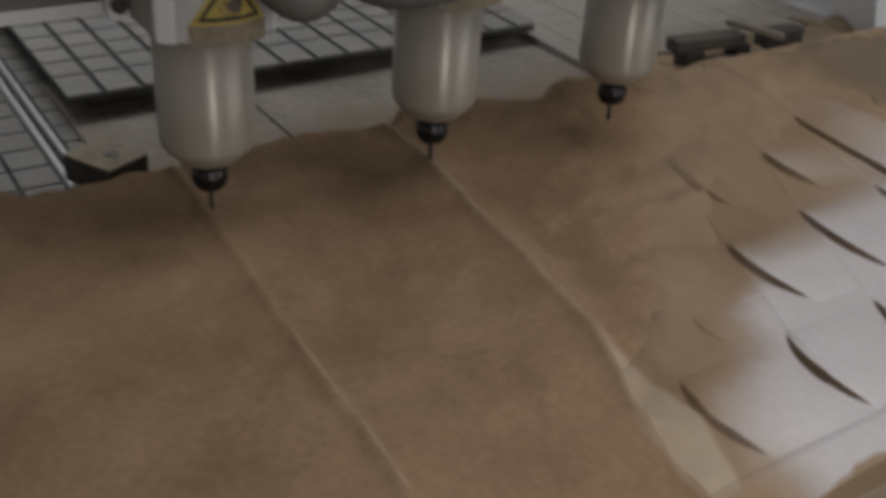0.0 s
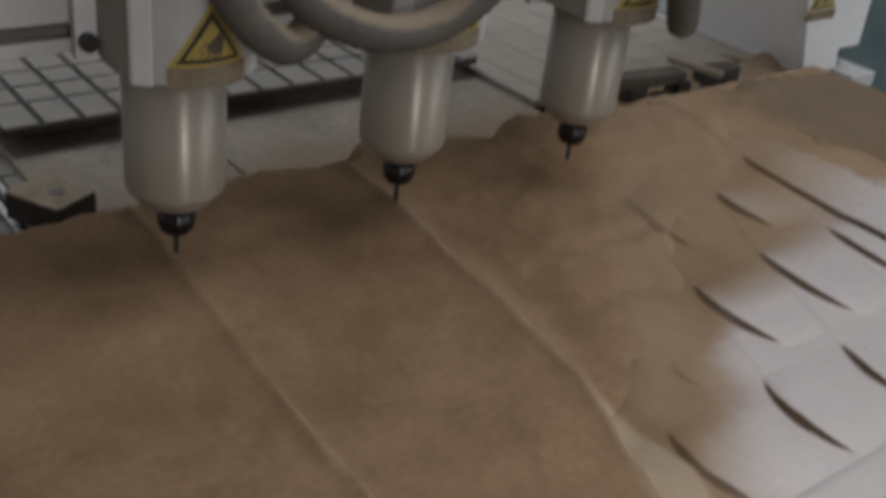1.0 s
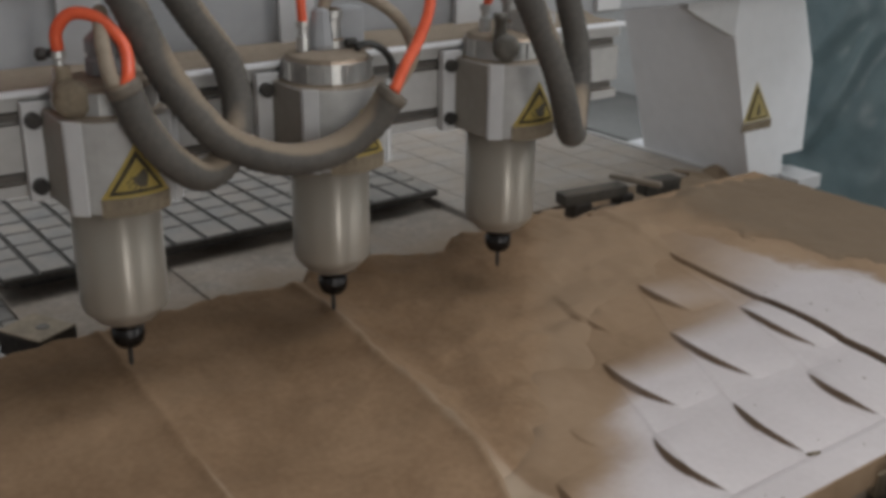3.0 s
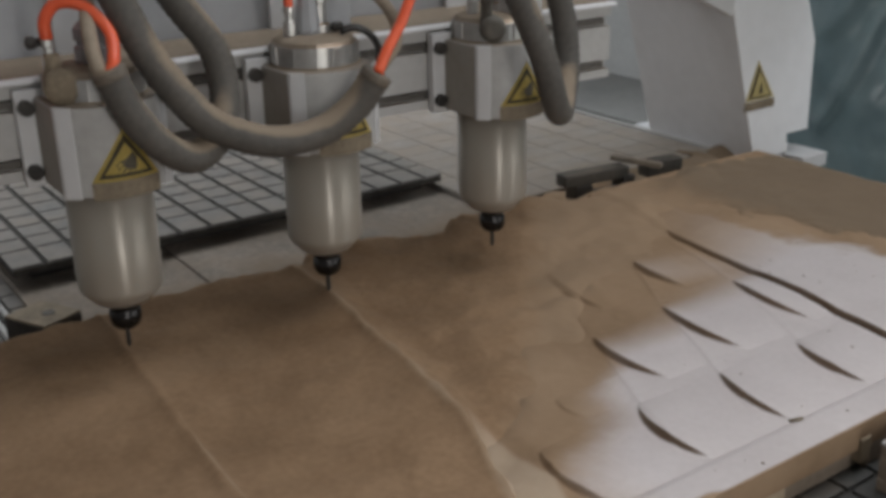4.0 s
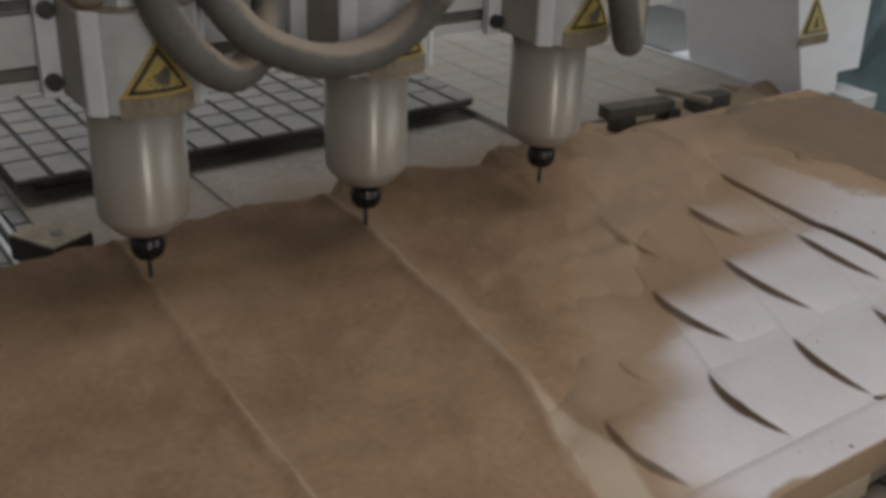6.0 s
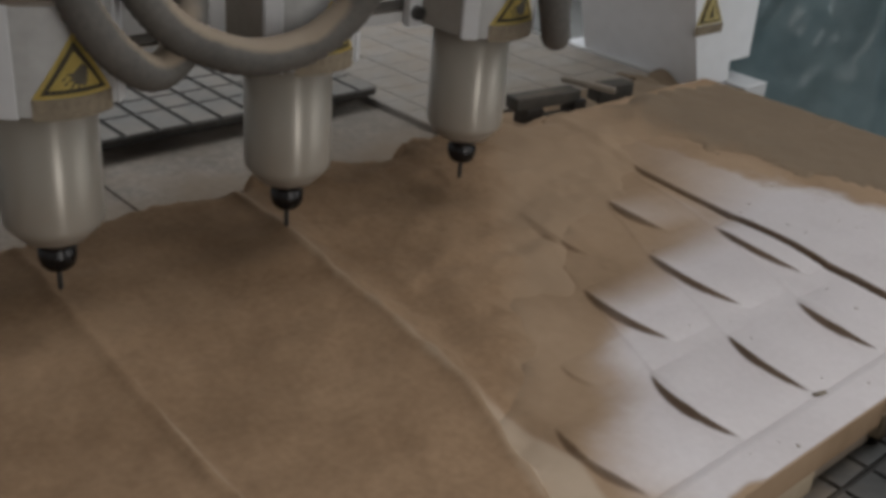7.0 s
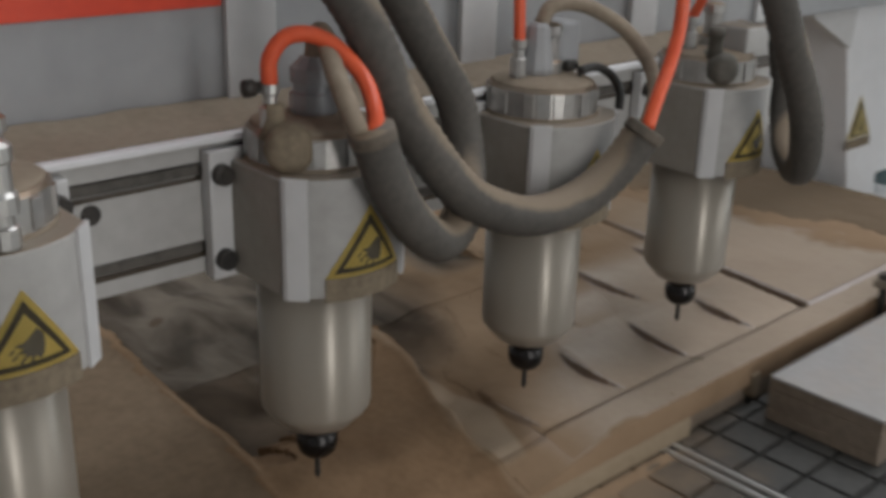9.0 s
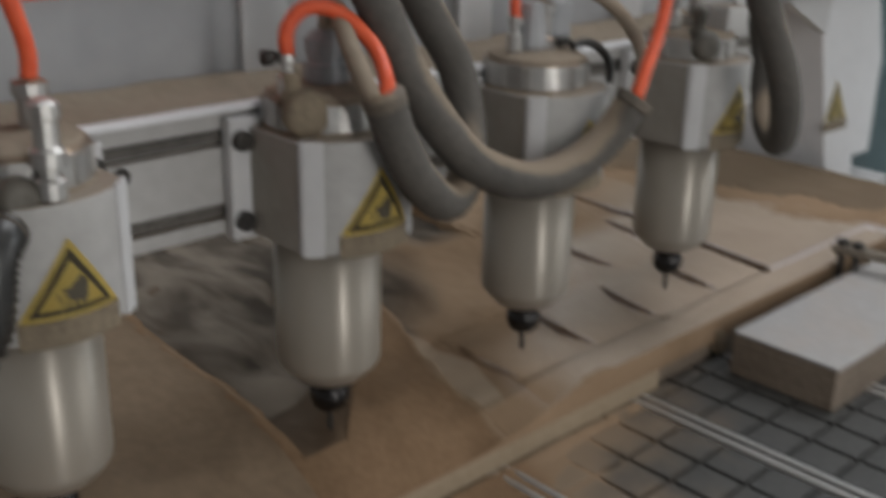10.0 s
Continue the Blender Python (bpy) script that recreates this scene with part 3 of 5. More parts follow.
def wall_with_openings(name, axis, at, lo, hi, holes):
    """A wall with openings, each from a0 to a1 along it and z0 to z1 up."""
    bm, here = bmesh.new(), lo
    pieces = []
    for a0, a1, z0, z1 in holes:
        pieces += [(here, a0, 0, 4.2), (a0, a1, 0, z0), (a0, a1, z1, 4.2)]
        here = a1
    for p, q, u, v in pieces + [(here, hi, 0, 4.2)]:
        if q - p > 0.01 and v - u > 0.01:
            box(at, at + 0.15, p, q, u, v, bm=bm) if axis == "x" else box(p, q, at, at + 0.15, u, v, bm=bm)
    return tagged(part(name, bm, M["plaster"]), "pale plastered wall with openings to daylight", "wall", kind="structure")


wall_with_openings("wall_east", "x", 4.15, -3.5, 5.2, [(-2.2, 3.4, 1.4, 3.5)])
wall_with_openings("wall_south", "y", -3.5, -3.2, 4.15, [(-1.27, -0.63, 0.35, 3.35), (2.0, 4.0, 0.9, 2.95)])


# ---- machine bed ----
bed = tagged(new("router_table"), "grey router table with a grooved vacuum bed, dusted with sawdust", "machine table")
part("table_frame", box(-1.75, 1.06, -0.50, 3.1, 0.62, BED - 0.012, 0.004), M["frame"], bed)
for x in (-1.55, 0.86):
    for y in (-0.3, 1.3, 2.9):
        part("leg", box(x - 0.07, x + 0.07, y - 0.07, y + 0.07, 0, 0.62, 0.004), M["frame"], bed)
part("end_plate", box(-1.75, 1.06, -0.452, -0.398, BED - 0.012, BED + 0.001, 0.002), M["grid"], bed, "plain grey strip along the end of the bed")
part("end_rail", box(-1.75, 1.06, -0.51, -0.454, BED - 0.06, BED + 0.012, 0.004), M["alu"], bed, "bright metal edge of the bed")
part("edge_strip", box(1.0605, 1.085, -0.50, 0.45, BED - 0.03, BED - 0.004, 0.002), M["dull_yellow"], bed, "dull yellow strip along the bed's side")
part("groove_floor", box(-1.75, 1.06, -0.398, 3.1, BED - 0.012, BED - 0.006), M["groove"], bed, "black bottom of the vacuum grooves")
PITCH, RAIL0 = 0.27, -0.116
RAILS = [RAIL0 + PITCH * k for k in range(-5, 5)]


def t_rail(x):
    bm = bmesh.new()
    for s in (-1, 1):
        bm2 = prism([(x + s * 0.005, BED - 0.006), (x + s * 0.005, BED + 0.001), (x + s * 0.007, BED + 0.003), (x + s * 0.012, BED + 0.003), (x + s * 0.0145, BED), (x + s * 0.0145, BED - 0.006)], "y", -0.44, 3.05)
        me = bpy.data.meshes.new("tmp")
        bm2.to_mesh(me)
        bm2.free()
        bm.from_mesh(me)
        bpy.data.meshes.remove(me)
    return part("slot_rail", bm, M["alu"], bed, "bright aluminium clamping rail with a dark slot")


for x in RAILS:
    t_rail(x)
for x in RAILS:
    for dx in (0.10, 0.17):
        part("screw", turned([(0.005, 0), (0.005, 0.0015), (0.003, 0.002)], (x + dx, -0.428, BED + 0.001), 10), M["black"], bed)

# squares of the vacuum bed
sq = bmesh.new()
box(-0.0265, 0.0265, -0.0285, 0.0285, -0.006, 0.0, 0.0012, sq)
square_mesh = bpy.data.meshes.new("grid_square")
sq.to_mesh(square_mesh)
sq.free()
square_mesh.materials.append(M["grid"])
far = bmesh.new()
for x in RAILS[:-1]:
    for c in range(4):
        cx = x + 0.0165 + 0.0297 + 0.0593 * c
        for r in range(54):
            cy = -0.367 + 0.0635 * r
            if -0.75 < cx < 0.7 and cy < 0.05:
                o = new("grid_square", square_mesh)
                o.parent, o.location = bed, (cx, cy, BED)
            elif cy < 3.0:
                box(cx - 0.0265, cx + 0.0265, cy - 0.0285, cy + 0.0285, BED - 0.006, BED - 0.0004, 0, far)
tagged(part("vacuum_grid", far, M["bed_back"], bed), kind="stuff")

# raised grid plates on the back of the bed
def grid_plate(x0, x1, y0, y1, z0, z1, px, label, material, deep=0.005, gap=0.0050):
    t = tagged(new("grid_plate"), label, "vacuum plate")
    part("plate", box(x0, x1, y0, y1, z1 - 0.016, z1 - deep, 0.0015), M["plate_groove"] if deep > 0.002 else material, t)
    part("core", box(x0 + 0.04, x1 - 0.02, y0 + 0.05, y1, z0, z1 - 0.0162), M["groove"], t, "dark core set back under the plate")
    bm = bmesh.new()
    xs = [x0] + [x0 + 0.055 + px * k for k in range(int((x1 - x0 - 0.07) / px) + 1)] + [x1]
    ys = [y0] + [y0 + 0.085 + 0.064 * k for k in range(int((y1 - y0 - 0.1) / 0.064) + 1)] + [y1]
    for a, b in zip(xs, xs[1:]):
        for c, d in zip(ys, ys[1:]):
            box(a + (gap if a > x0 else 0), b - (gap if b < x1 else 0), c + (gap * 0.7 if c > y0 else 0), d - (gap * 0.7 if d < y1 else 0), z1 - deep, z1, 0, bm)
    tagged(part("raised_square", bm, material, t), kind="stuff")
    return t


grid_plate(-0.612, 0.272, 1.17, 2.6, BED, 0.857, 0.0605, "pale grey grooved vacuum plate raised above the dusty bed", M["grid_back"])
for k, (x0, x1) in enumerate(((-0.612, -0.3312), (-0.3308, 0.270))):
    tagged(part("cover_board", box(x0, x1, 0.79, 1.33, BED + 0.0005, 0.8135 + 0.004 * k, 0.002), M["grey_board"]), "flat grey dusty board covering the bed behind the carving", "board")
grid_plate(0.2725, 0.93, 1.0, 2.6, BED, 0.83, 0.105, "dusty grey plate lying on the back of the bed", M["grid_dusty"], 0.0014, 0.0014)

part("edge_rail", box(0.9302, 0.946, 1.0, 2.6, BED, 0.834, 0.002), M["alu"], bed, "bright metal strip along the plate")

# ---- the carved board ----
SCALES = [  # far end x y, near end x y, bow, height of the raised edge
    (-0.121, 0.190, -0.137, 0.052, 0.024, 0.013), (0.022, 0.188, 0.0, 0.052, 0.018, 0.012), (0.178, 0.189, 0.154, 0.052, 0.021, 0.012),
    (-0.282, 0.185, -0.288, 0.052, 0.020, 0.013), (-0.034, 0.366, -0.038, 0.214, 0.023, 0.013), (0.120, 0.385, 0.109, 0.210, 0.024, 0.013),
    (0.278, 0.387, 0.258, 0.216, 0.020, 0.012), (0.070, 0.583, 0.049, 0.424, 0.026, 0.013), (0.212, 0.545, 0.205, 0.412, 0.020, 0.013),
    (-0.190, 0.262, -0.188, 0.205, 0.010, 0.004),
]


def long_cut(y):
    return 0.283 + (y - 0.05) * 0.131


C2Y = np.array([-0.1, 0.011, 0.09, 0.166, 0.232, 0.332, 0.451, 0.656, 0.90])
C2X = np.array([-0.37, -0.376, -0.379, -0.363, -0.337, -0.321, -0.310, -0.286, -0.262])


def crest1(y):
    return -0.594 - 0.062 * (0.644 - y) + 0.0016 * np.sin(y * 37) + 0.0012 * np.sin(y * 83)


def crest2(y):
    return np.interp(y, C2Y, C2X) + 0.002 * np.sin(y * 45 + 1) + 0.0016 * np.sin(y * 101)


def crest3(y):
    return 0.045 - 0.10 * (0.655 - y)


def board_height(x, y):
    h = TOP + 0.0006 * lumps(x, y, 0.12, 1)
    for sx, sy, ex, ey, bow, lift in SCALES:
        s = np.clip((sy - y) / (sy - ey), 0, 1)
        xc = sx + (ex - sx) * s - bow * 4 * s * (1 - s)
        hs = 0.78 * lift * (4 * s * (1 - s)) ** 0.9
        d = x - xc
        h = h + hs * 1.1 * smooth01(d / 0.0044 + 0.5) * np.clip(1 - d / 0.15, 0, 1) * (d > -0.01)
    cut = smooth01((x - long_cut(y)) / 0.004 + 0.5) * (y > 0.05)
    h = h * 1.0 + 0.006 * cut - 0.012 * smooth01(1.4 - np.abs(x - long_cut(y) + 0.004) / (0.0018 + 0.0030 * np.clip((0.6 - y) / 0.55, 0, 1))) * (y > 0.05) * smooth01((0.63 - y) / 0.16)
    h = np.where(y < 0.05, TOP + 0.002, h)
    h = h - 0.034 * smooth01((0.07 - y) / 0.07) * smooth01((-0.20 - x) / 0.24)
    valley = smooth01((-0.22 - x + 0.25 * (y - 0.3)) / 0.06) * smooth01((y - 0.03) / 0.12)
    for ax, ay, ex, ey in ((-0.035, 0.364, -0.18, 0.05), (0.12, 0.382, -0.045, 0.05), (0.278, 0.387, 0.12, 0.05), (0.07, 0.583, -0.035, 0.364), (0.212, 0.545, 0.12, 0.382), (0.33, 0.57, 0.278, 0.387)):
        s = np.clip((ay - y) / (ay - ey), 0, 1)
        d = x - (ax + (ex - ax) * s)
        h = h + 0.0022 * np.exp(-np.abs(d) / 0.012) * (d > 0) * np.sin(np.pi * s) ** 0.5 + 0.0022 * np.exp(-np.abs(d) / 0.004) * (d <= 0) * np.sin(np.pi * s) ** 0.5
    h = h - 0.022 * np.exp(-((x - crest3(y) + 0.035) / 0.045) ** 2) * smooth01((y - 0.46) / 0.10) * (0.8 + 0.3 * lumps(x, y, 0.08, 4))
    c1, c2 = crest1(y), crest2(y)
    # the floor of the swept valley climbs softly to the mound beside it and to the back
    side = np.minimum(c2 - 0.006, -0.592 + 0.9 * (y - 0.035))
    bank = smooth01(1 - (side - x) / (0.05 + 0.16 * smooth01((y - 0.1) / 0.25))) * (x < side + 0.02) * smooth01((0.42 - y) / 0.10)
    bank = np.maximum(bank, 0.5 * smooth01((y - 0.66) / 0.14) * (0.75 + 0.25 * lumps(x, y, 0.09, 4)))
    bank = np.maximum(bank, 0.7 * smooth01(1 - (x - c1) / 0.018) * (x > c1 - 0.02))
    h = h + valley * 0.028 * bank
    h = h + valley * (1 - 0.7 * bank) * (-0.009 + 0.009 * lumps(x, y, 0.20, 2) + 0.0030 * lumps(x, y, 0.09, 3) + 0.0007 * lumps(x, y, 0.04, 1))
    return np.where(valley > 0, np.minimum(h, 0.8795), h)


board = tagged(new("carved_board"), "thick pale board carved with overlapping crescent scales, on a pale batten", "carved board")
bx = np.concatenate([np.arange(-1.5, -0.64, 0.008), np.arange(-0.64, -0.36, 0.004), np.arange(-0.36, 0.40, 0.0018), np.arange(0.40, 0.885, 0.008)])
by = np.concatenate([np.arange(0.0, 0.048, 0.008), np.arange(0.0485, 0.62, 0.0022), np.arange(0.62, 0.842, 0.008)])
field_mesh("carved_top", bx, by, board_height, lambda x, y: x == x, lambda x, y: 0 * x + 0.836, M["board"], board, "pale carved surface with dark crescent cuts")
part("batten", box(-1.5, -0.075, 0.0, 0.83, BED + 0.001, 0.8355, 0.003), M["wood"], board, "pale wooden base layer")
part("batten", box(-0.0745, 0.072, 0.009, 0.83, BED + 0.001, 0.8355, 0.003), M["ply"], board, "recessed brown base layer")
part("batten", box(0.0725, 0.88, 0.0, 0.83, BED + 0.001, 0.8355, 0.003), M["ply"], board, "dusty brown base layer")
part("chip", box(0.058, 0.078, -0.003, 0.012, 0.818, 0.850, 0.002), M["wood"], board, "broken pale patch on the edge")

part("dark_knot", prism([(-0.006, 0.056), (0.012, 0.050), (0.010, 0.046), (-0.002, 0.047)], "z", 0.868, 0.8738, 0.001), M["band"], board, "dark chip by the rim")

# ---- sawdust ----
LANE1, LANE2 = 0.07, 0.21


def back_edge(x):
    return 0.835 - 0.045 * np.exp(-((x + 0.72) / 0.08) ** 2) - 0.045 * sum(np.exp(-((x - c) / 0.05) ** 2) for c in (-0.887, -0.587, -0.287, 0.013)) - 0.03 * smooth01((x - 0.2) / 0.4) * 0.6 + 0.010 * lumps(x, 0 * x, 0.06, 3) + 0.006 * np.sin(x * 31)


def dust_height(x, y):
    c1, c2 = crest1(y), crest2(y)
    left = 0.899 + 0.004 * lumps(x, y, 0.22, 0) + 0.0016 * lumps(x, y, 0.06, 2)
    left = left - 0.009 * np.sin(np.pi * np.clip((x - c1) / (c2 - c1), 0, 1)) * smooth01((y - 0.02) / 0.2)
    left = left + 0.0042 * np.exp(-np.abs((x - c1) / 0.007) ** 1.5) * smooth01((y - 0.03) / 0.1)
    left = left + 0.006 * np.exp(-np.abs((x - c2) / 0.009) ** 1.5) * smooth01((y - 0.10) / 0.15)
    left = left - 0.013 * np.exp(-((x - c2) / 0.06) ** 2) * smooth01((0.30 - y) / 0.12)
    fall = smooth01((x - c2 - 0.002) / (0.014 + 0.043 * smooth01((y - 0.2) / 0.2)))
    right = np.maximum(board_height(x, y), TOP) + 0.0055 + 0.0036 * lumps(x, y, 0.15, 1) + 0.0020 * lumps(x, y, 0.05, 3) + 0.010 * smooth01((y - 0.55) / 0.2) + 0.006 * smooth01((0.87 * y - 0.446 - x + 0.012 * lumps(x, y, 0.07, 2)) / 0.06)
    # the film thins out towards the bare carving
    edge = (x - 2.0 * (y - 0.415)) / 2.2 + 0.03 * lumps(x, y, 0.16, 3)
    right = right - 0.016 * smooth01(edge / 0.11 + 0.6) - 0.012 * smooth01((0.27 - y) / 0.08)
    # a bank along the far end of the board
    bank = smooth01((x - (0.53 + 0.30 * (0.45 - y)) - 0.022 * lumps(x, y, 0.11, 2) - 0.012 * lumps(x, y, 0.03, 1)) / 0.07) * (y > 0.0)
    right = np.maximum(right, 0.8735 + 0.0065 * bank + 0.0015 * lumps(x, y, 0.05, 1) - 0.02 * (1 - bank))
    h = left * (1 - fall) + right * fall
    near = np.clip(1 - y / 0.15, 0, 1) ** 2.2
    h = h - near * (0.02 + 0.036 * smooth01((-0.30 - x) / 0.05))
    h = np.where((x < c2 + 0.004) & (y < 0.12), np.maximum(h, board_height(x, y) + 0.002), h)
    spill = smooth01((x - 0.22) / 0.12)
    h = h - (0.095 - 0.038 * spill) * smooth01((y - back_edge(x) + 0.05 * spill) / (0.075 + 0.085 * spill)) + 0.004 * spill * lumps(x, y, 0.09, 5) * smooth01((y - 0.84) / 0.1)
    h = h - 0.090 * smooth01((x - 0.87) / 0.07)
    # a heap against the foot of the column
    h = np.maximum(h, BED - 0.006 + 0.046 * np.exp(-((x - 0.945) / 0.06) ** 2 - ((y - 0.985) / 0.05) ** 2))
    return np.maximum(h, BED + 0.0006 + 0.002 * lumps(x, y, 0.05, 1) * (y > 0.85))


def in_lane(x, y, w=0.0):
    l1 = (x > crest1(y) + 0.012 - w) & (x < crest2(y) - 0.012 + w) & (y > LANE1 - w) & (y < 0.93 + w)
    back = (x > crest1(y) + 0.012 - w) & (x < crest2(y) + 0.034 + w) & (y > 0.37 - w) & (y < 0.93 + w)
    l1 = (l1 | back) & (x < -0.592 + 0.9 * (y - 0.035) + w)
    l2 = (x > crest2(y) + 0.016 - w) & (x < crest3(y) + w) & (y > LANE2 - w) & (y < 0.93 + w)
    return l1, l2


def shows(x, y):
    under = np.where(y < 0.842, np.where(x < 0.885, board_height(x, y), BED), BED)
    under = np.where((y > 1.0) & (x > 0.2725) & (x < 0.93), 0.831, under)
    return (dust_height(x, y) > under - 0.004) & ((y < 0.95) | ((x > 0.30) & (y < 0.99)) | ((x > 0.86) & (y < 1.05)))


dust = tagged(new("sawdust_bank"), "deep brown sawdust heaped in ridges over the board", "sawdust", kind="stuff")
sx = np.concatenate([np.arange(-1.5, -0.70, 0.010), np.arange(-0.70, 0.20, 0.0045), np.arange(0.20, 1.04, 0.008)])
sy = np.concatenate([np.arange(0.0015, 0.66, 0.005), np.arange(0.66, 1.16, 0.006)])
field_mesh("loose_dust", sx, sy, dust_height, lambda x, y: shows(x, y) & ~in_lane(x, y)[0] & ~in_lane(x, y)[1], 0.03, M["dust"], dust)

crumbs = bmesh.new()
rnd = random.Random(5)
for k in range(230):
    if k < 30:
        y = rnd.uniform(0.02, 0.30)
        x = float(crest2(y)) + rnd.gauss(-0.03, 0.035)
    elif k < 120:
        x, y = rnd.uniform(0.45, 0.84), rnd.uniform(0.22, 0.80)
    else:
        x = rnd.uniform(-1.0, 0.7)
        y = float(back_edge(x)) + rnd.gauss(-0.01, 0.03)
    z = float(np.maximum(dust_height(np.array(x), np.array(y)), board_height(np.array(x), np.array(y)) if 0 < y < 0.84 else BED))
    r = rnd.uniform(0.0006, 0.0017) * (0.6 if k < 30 else 1)
    bmesh.ops.create_icosphere(crumbs, subdivisions=1, radius=r, matrix=Matrix.Translation((x, y, z + r * 0.2)) @ Matrix.Diagonal((1, rnd.uniform(0.6, 1.4), rnd.uniform(0.5, 0.9), 1)))
tagged(part("crumbs", crumbs, M["dust"], dust, smooth=True), kind="stuff")
specks = bmesh.new()
for k in range(34):
    x, y = (rnd.uniform(-0.2, 0.6), rnd.uniform(0.004, 0.046)) if k < 14 else (rnd.uniform(0.0, 0.55), rnd.uniform(0.06, 0.45))
    z = float(board_height(np.array(x), np.array(y)))
    r = rnd.uniform(0.0008, 0.0020)
    bmesh.ops.create_icosphere(specks, subdivisions=1, radius=r, matrix=Matrix.Translation((x, y, z + 0.0003)) @ Matrix.Diagonal((1, rnd.uniform(0.6, 1.8), 0.4, 1)))
tagged(part("specks", specks, M["band"], dust, "dark specks on the pale board", smooth=True), kind="stuff")

# drifts that the spindles' draught carries off as they pass
DRIFTS = []
WIDE = 0.030


def lateness(d, x, y, lane):
    """Seconds by which dust beside a spindle's track slides in after the spindle has passed."""
    late = np.interp(d, (0.0, 0.03, 0.06, 0.10, 0.14, 0.20), (0.0, 0.03, 0.08, 0.16, 0.34, 0.58))
    if lane == 1 and y > 0.38:
        late = min(late, np.interp(crest3(y) - x, (0.0, 0.04, 0.08, 0.14), (0.04, 0.09, 0.22, 0.58)))
    return float(late) * min(1.0, (y - 0.1) * 3)


def in_column(x, y, lane, column):
    d = (x - (crest1(y), crest2(y) + 0.014)[lane]) / WIDE - column
    return (d > -0.17 if column else d > -9) & (d < 1.17)


for lane, column in [(p, q) for p in (0, 1) for q in range(11)]:
    cuts = np.linspace((LANE1, LANE2)[lane] - 0.012, 0.942, 30)
    for k, (a, e) in enumerate(zip(cuts, cuts[1:])):
        y = (a + e) / 2
        x0 = float((crest1(y), crest2(y) + 0.014)[lane]) + WIDE * column
        gx = np.arange(x0 - 0.03, x0 + WIDE + 0.022, 0.0045)
        gy = np.linspace(a - 0.006, e + 0.006, 8)
        cx, cy = np.meshgrid((gx[1:] + gx[:-1]) / 2, (gy[1:] + gy[:-1]) / 2, indexing="ij")
        if not (in_lane(cx, cy, 0.012)[lane] & in_column(cx, cy, lane, column) & shows(cx, cy)).any():
            continue
        o = field_mesh("sawdust_drift", gx, gy, dust_height, lambda x, y, n=lane, c=column: in_lane(x, y, 0.012)[n] & in_column(x, y, n, c) & shows(x, y), 0.025, M["dust"], lift=-0.00005 - 0.00005 * (k % 2) - 0.00003 * (column % 3))
        tagged(o, "drift of brown sawdust lying between two ridges", "sawdust", "drifts swept off by the spindles", "stuff")
        o.data.transform(Matrix.Translation((-x0, -y, -0.885)))
        o.location = (x0, y, 0.885)
        DRIFTS.append((o, y, lateness(WIDE * (column + 0.5), x0 + WIDE / 2, y, lane)))

# grey dust that settles in streaks on the floor of the swept valleys
STREAKS = []
for k in range(12):
    y = 0.235 + 0.05 * k
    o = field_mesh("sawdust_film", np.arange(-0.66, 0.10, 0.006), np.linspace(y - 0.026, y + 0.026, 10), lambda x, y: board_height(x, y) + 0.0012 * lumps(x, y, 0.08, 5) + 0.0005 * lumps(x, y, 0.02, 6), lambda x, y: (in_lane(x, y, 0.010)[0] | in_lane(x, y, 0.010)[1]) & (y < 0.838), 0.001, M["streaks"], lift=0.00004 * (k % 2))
    tagged(o, "streaked grey dust settling on the swept floor", "sawdust", "drifts swept off by the spindles", "stuff")
    STREAKS.append((o, y))

# thin film of dust that settles over the scales once the spindles have thrown it up
fx, fy = np.arange(-0.30, 0.62, 0.0036), np.arange(0.003, 0.60, 0.0036)


def gentle(x, y):
    e = 0.0024
    slope = np.maximum(np.abs(board_height(x + e, y) - board_height(x - e, y)), np.abs(board_height(x, y + e) - board_height(x, y - e))) / (2 * e)
    return (slope < 0.8) & (x > crest2(y) + 0.05) & (x < 0.56 - 0.30 * (y - 0.30) + 0.03 * lumps(x, y, 0.1, 2)) & ((board_height(x, y) > 0.867) | (y < 0.05)) & (dust_height(x, y) < board_height(x, y) + 0.0012)


def film_height(x, y):
    return board_height(x, y) + 0.0003 * lumps(x, y, 0.12, 5) + 0.0002 * lumps(x, y, 0.03, 6)


def spread(x, y):
    """How far a spot lies from the edge of the mound, in strips."""
    return (x - 0.87 * y + 0.446 + 0.05 * lumps(x, y, 0.12, 3)) / 0.085


FILMS = []
for k in range(8):
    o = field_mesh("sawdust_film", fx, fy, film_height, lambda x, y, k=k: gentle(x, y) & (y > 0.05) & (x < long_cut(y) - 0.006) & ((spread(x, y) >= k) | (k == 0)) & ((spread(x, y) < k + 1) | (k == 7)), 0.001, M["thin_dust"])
    tagged(o, "thin film of pale sawdust settling on the carved scales", "sawdust", "drifts swept off by the spindles", "stuff")
    FILMS.append((o, 7.44 + 0.05 * k))
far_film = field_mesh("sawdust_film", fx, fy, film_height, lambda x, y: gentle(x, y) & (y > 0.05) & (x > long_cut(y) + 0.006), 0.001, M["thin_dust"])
tagged(far_film, "thin film of pale sawdust settling past the long cut", "sawdust", "drifts swept off by the spindles", "stuff")


def mound_mask(x, y):
    return (x < crest1(y) - 0.003) & (y < back_edge(x) - 0.02)


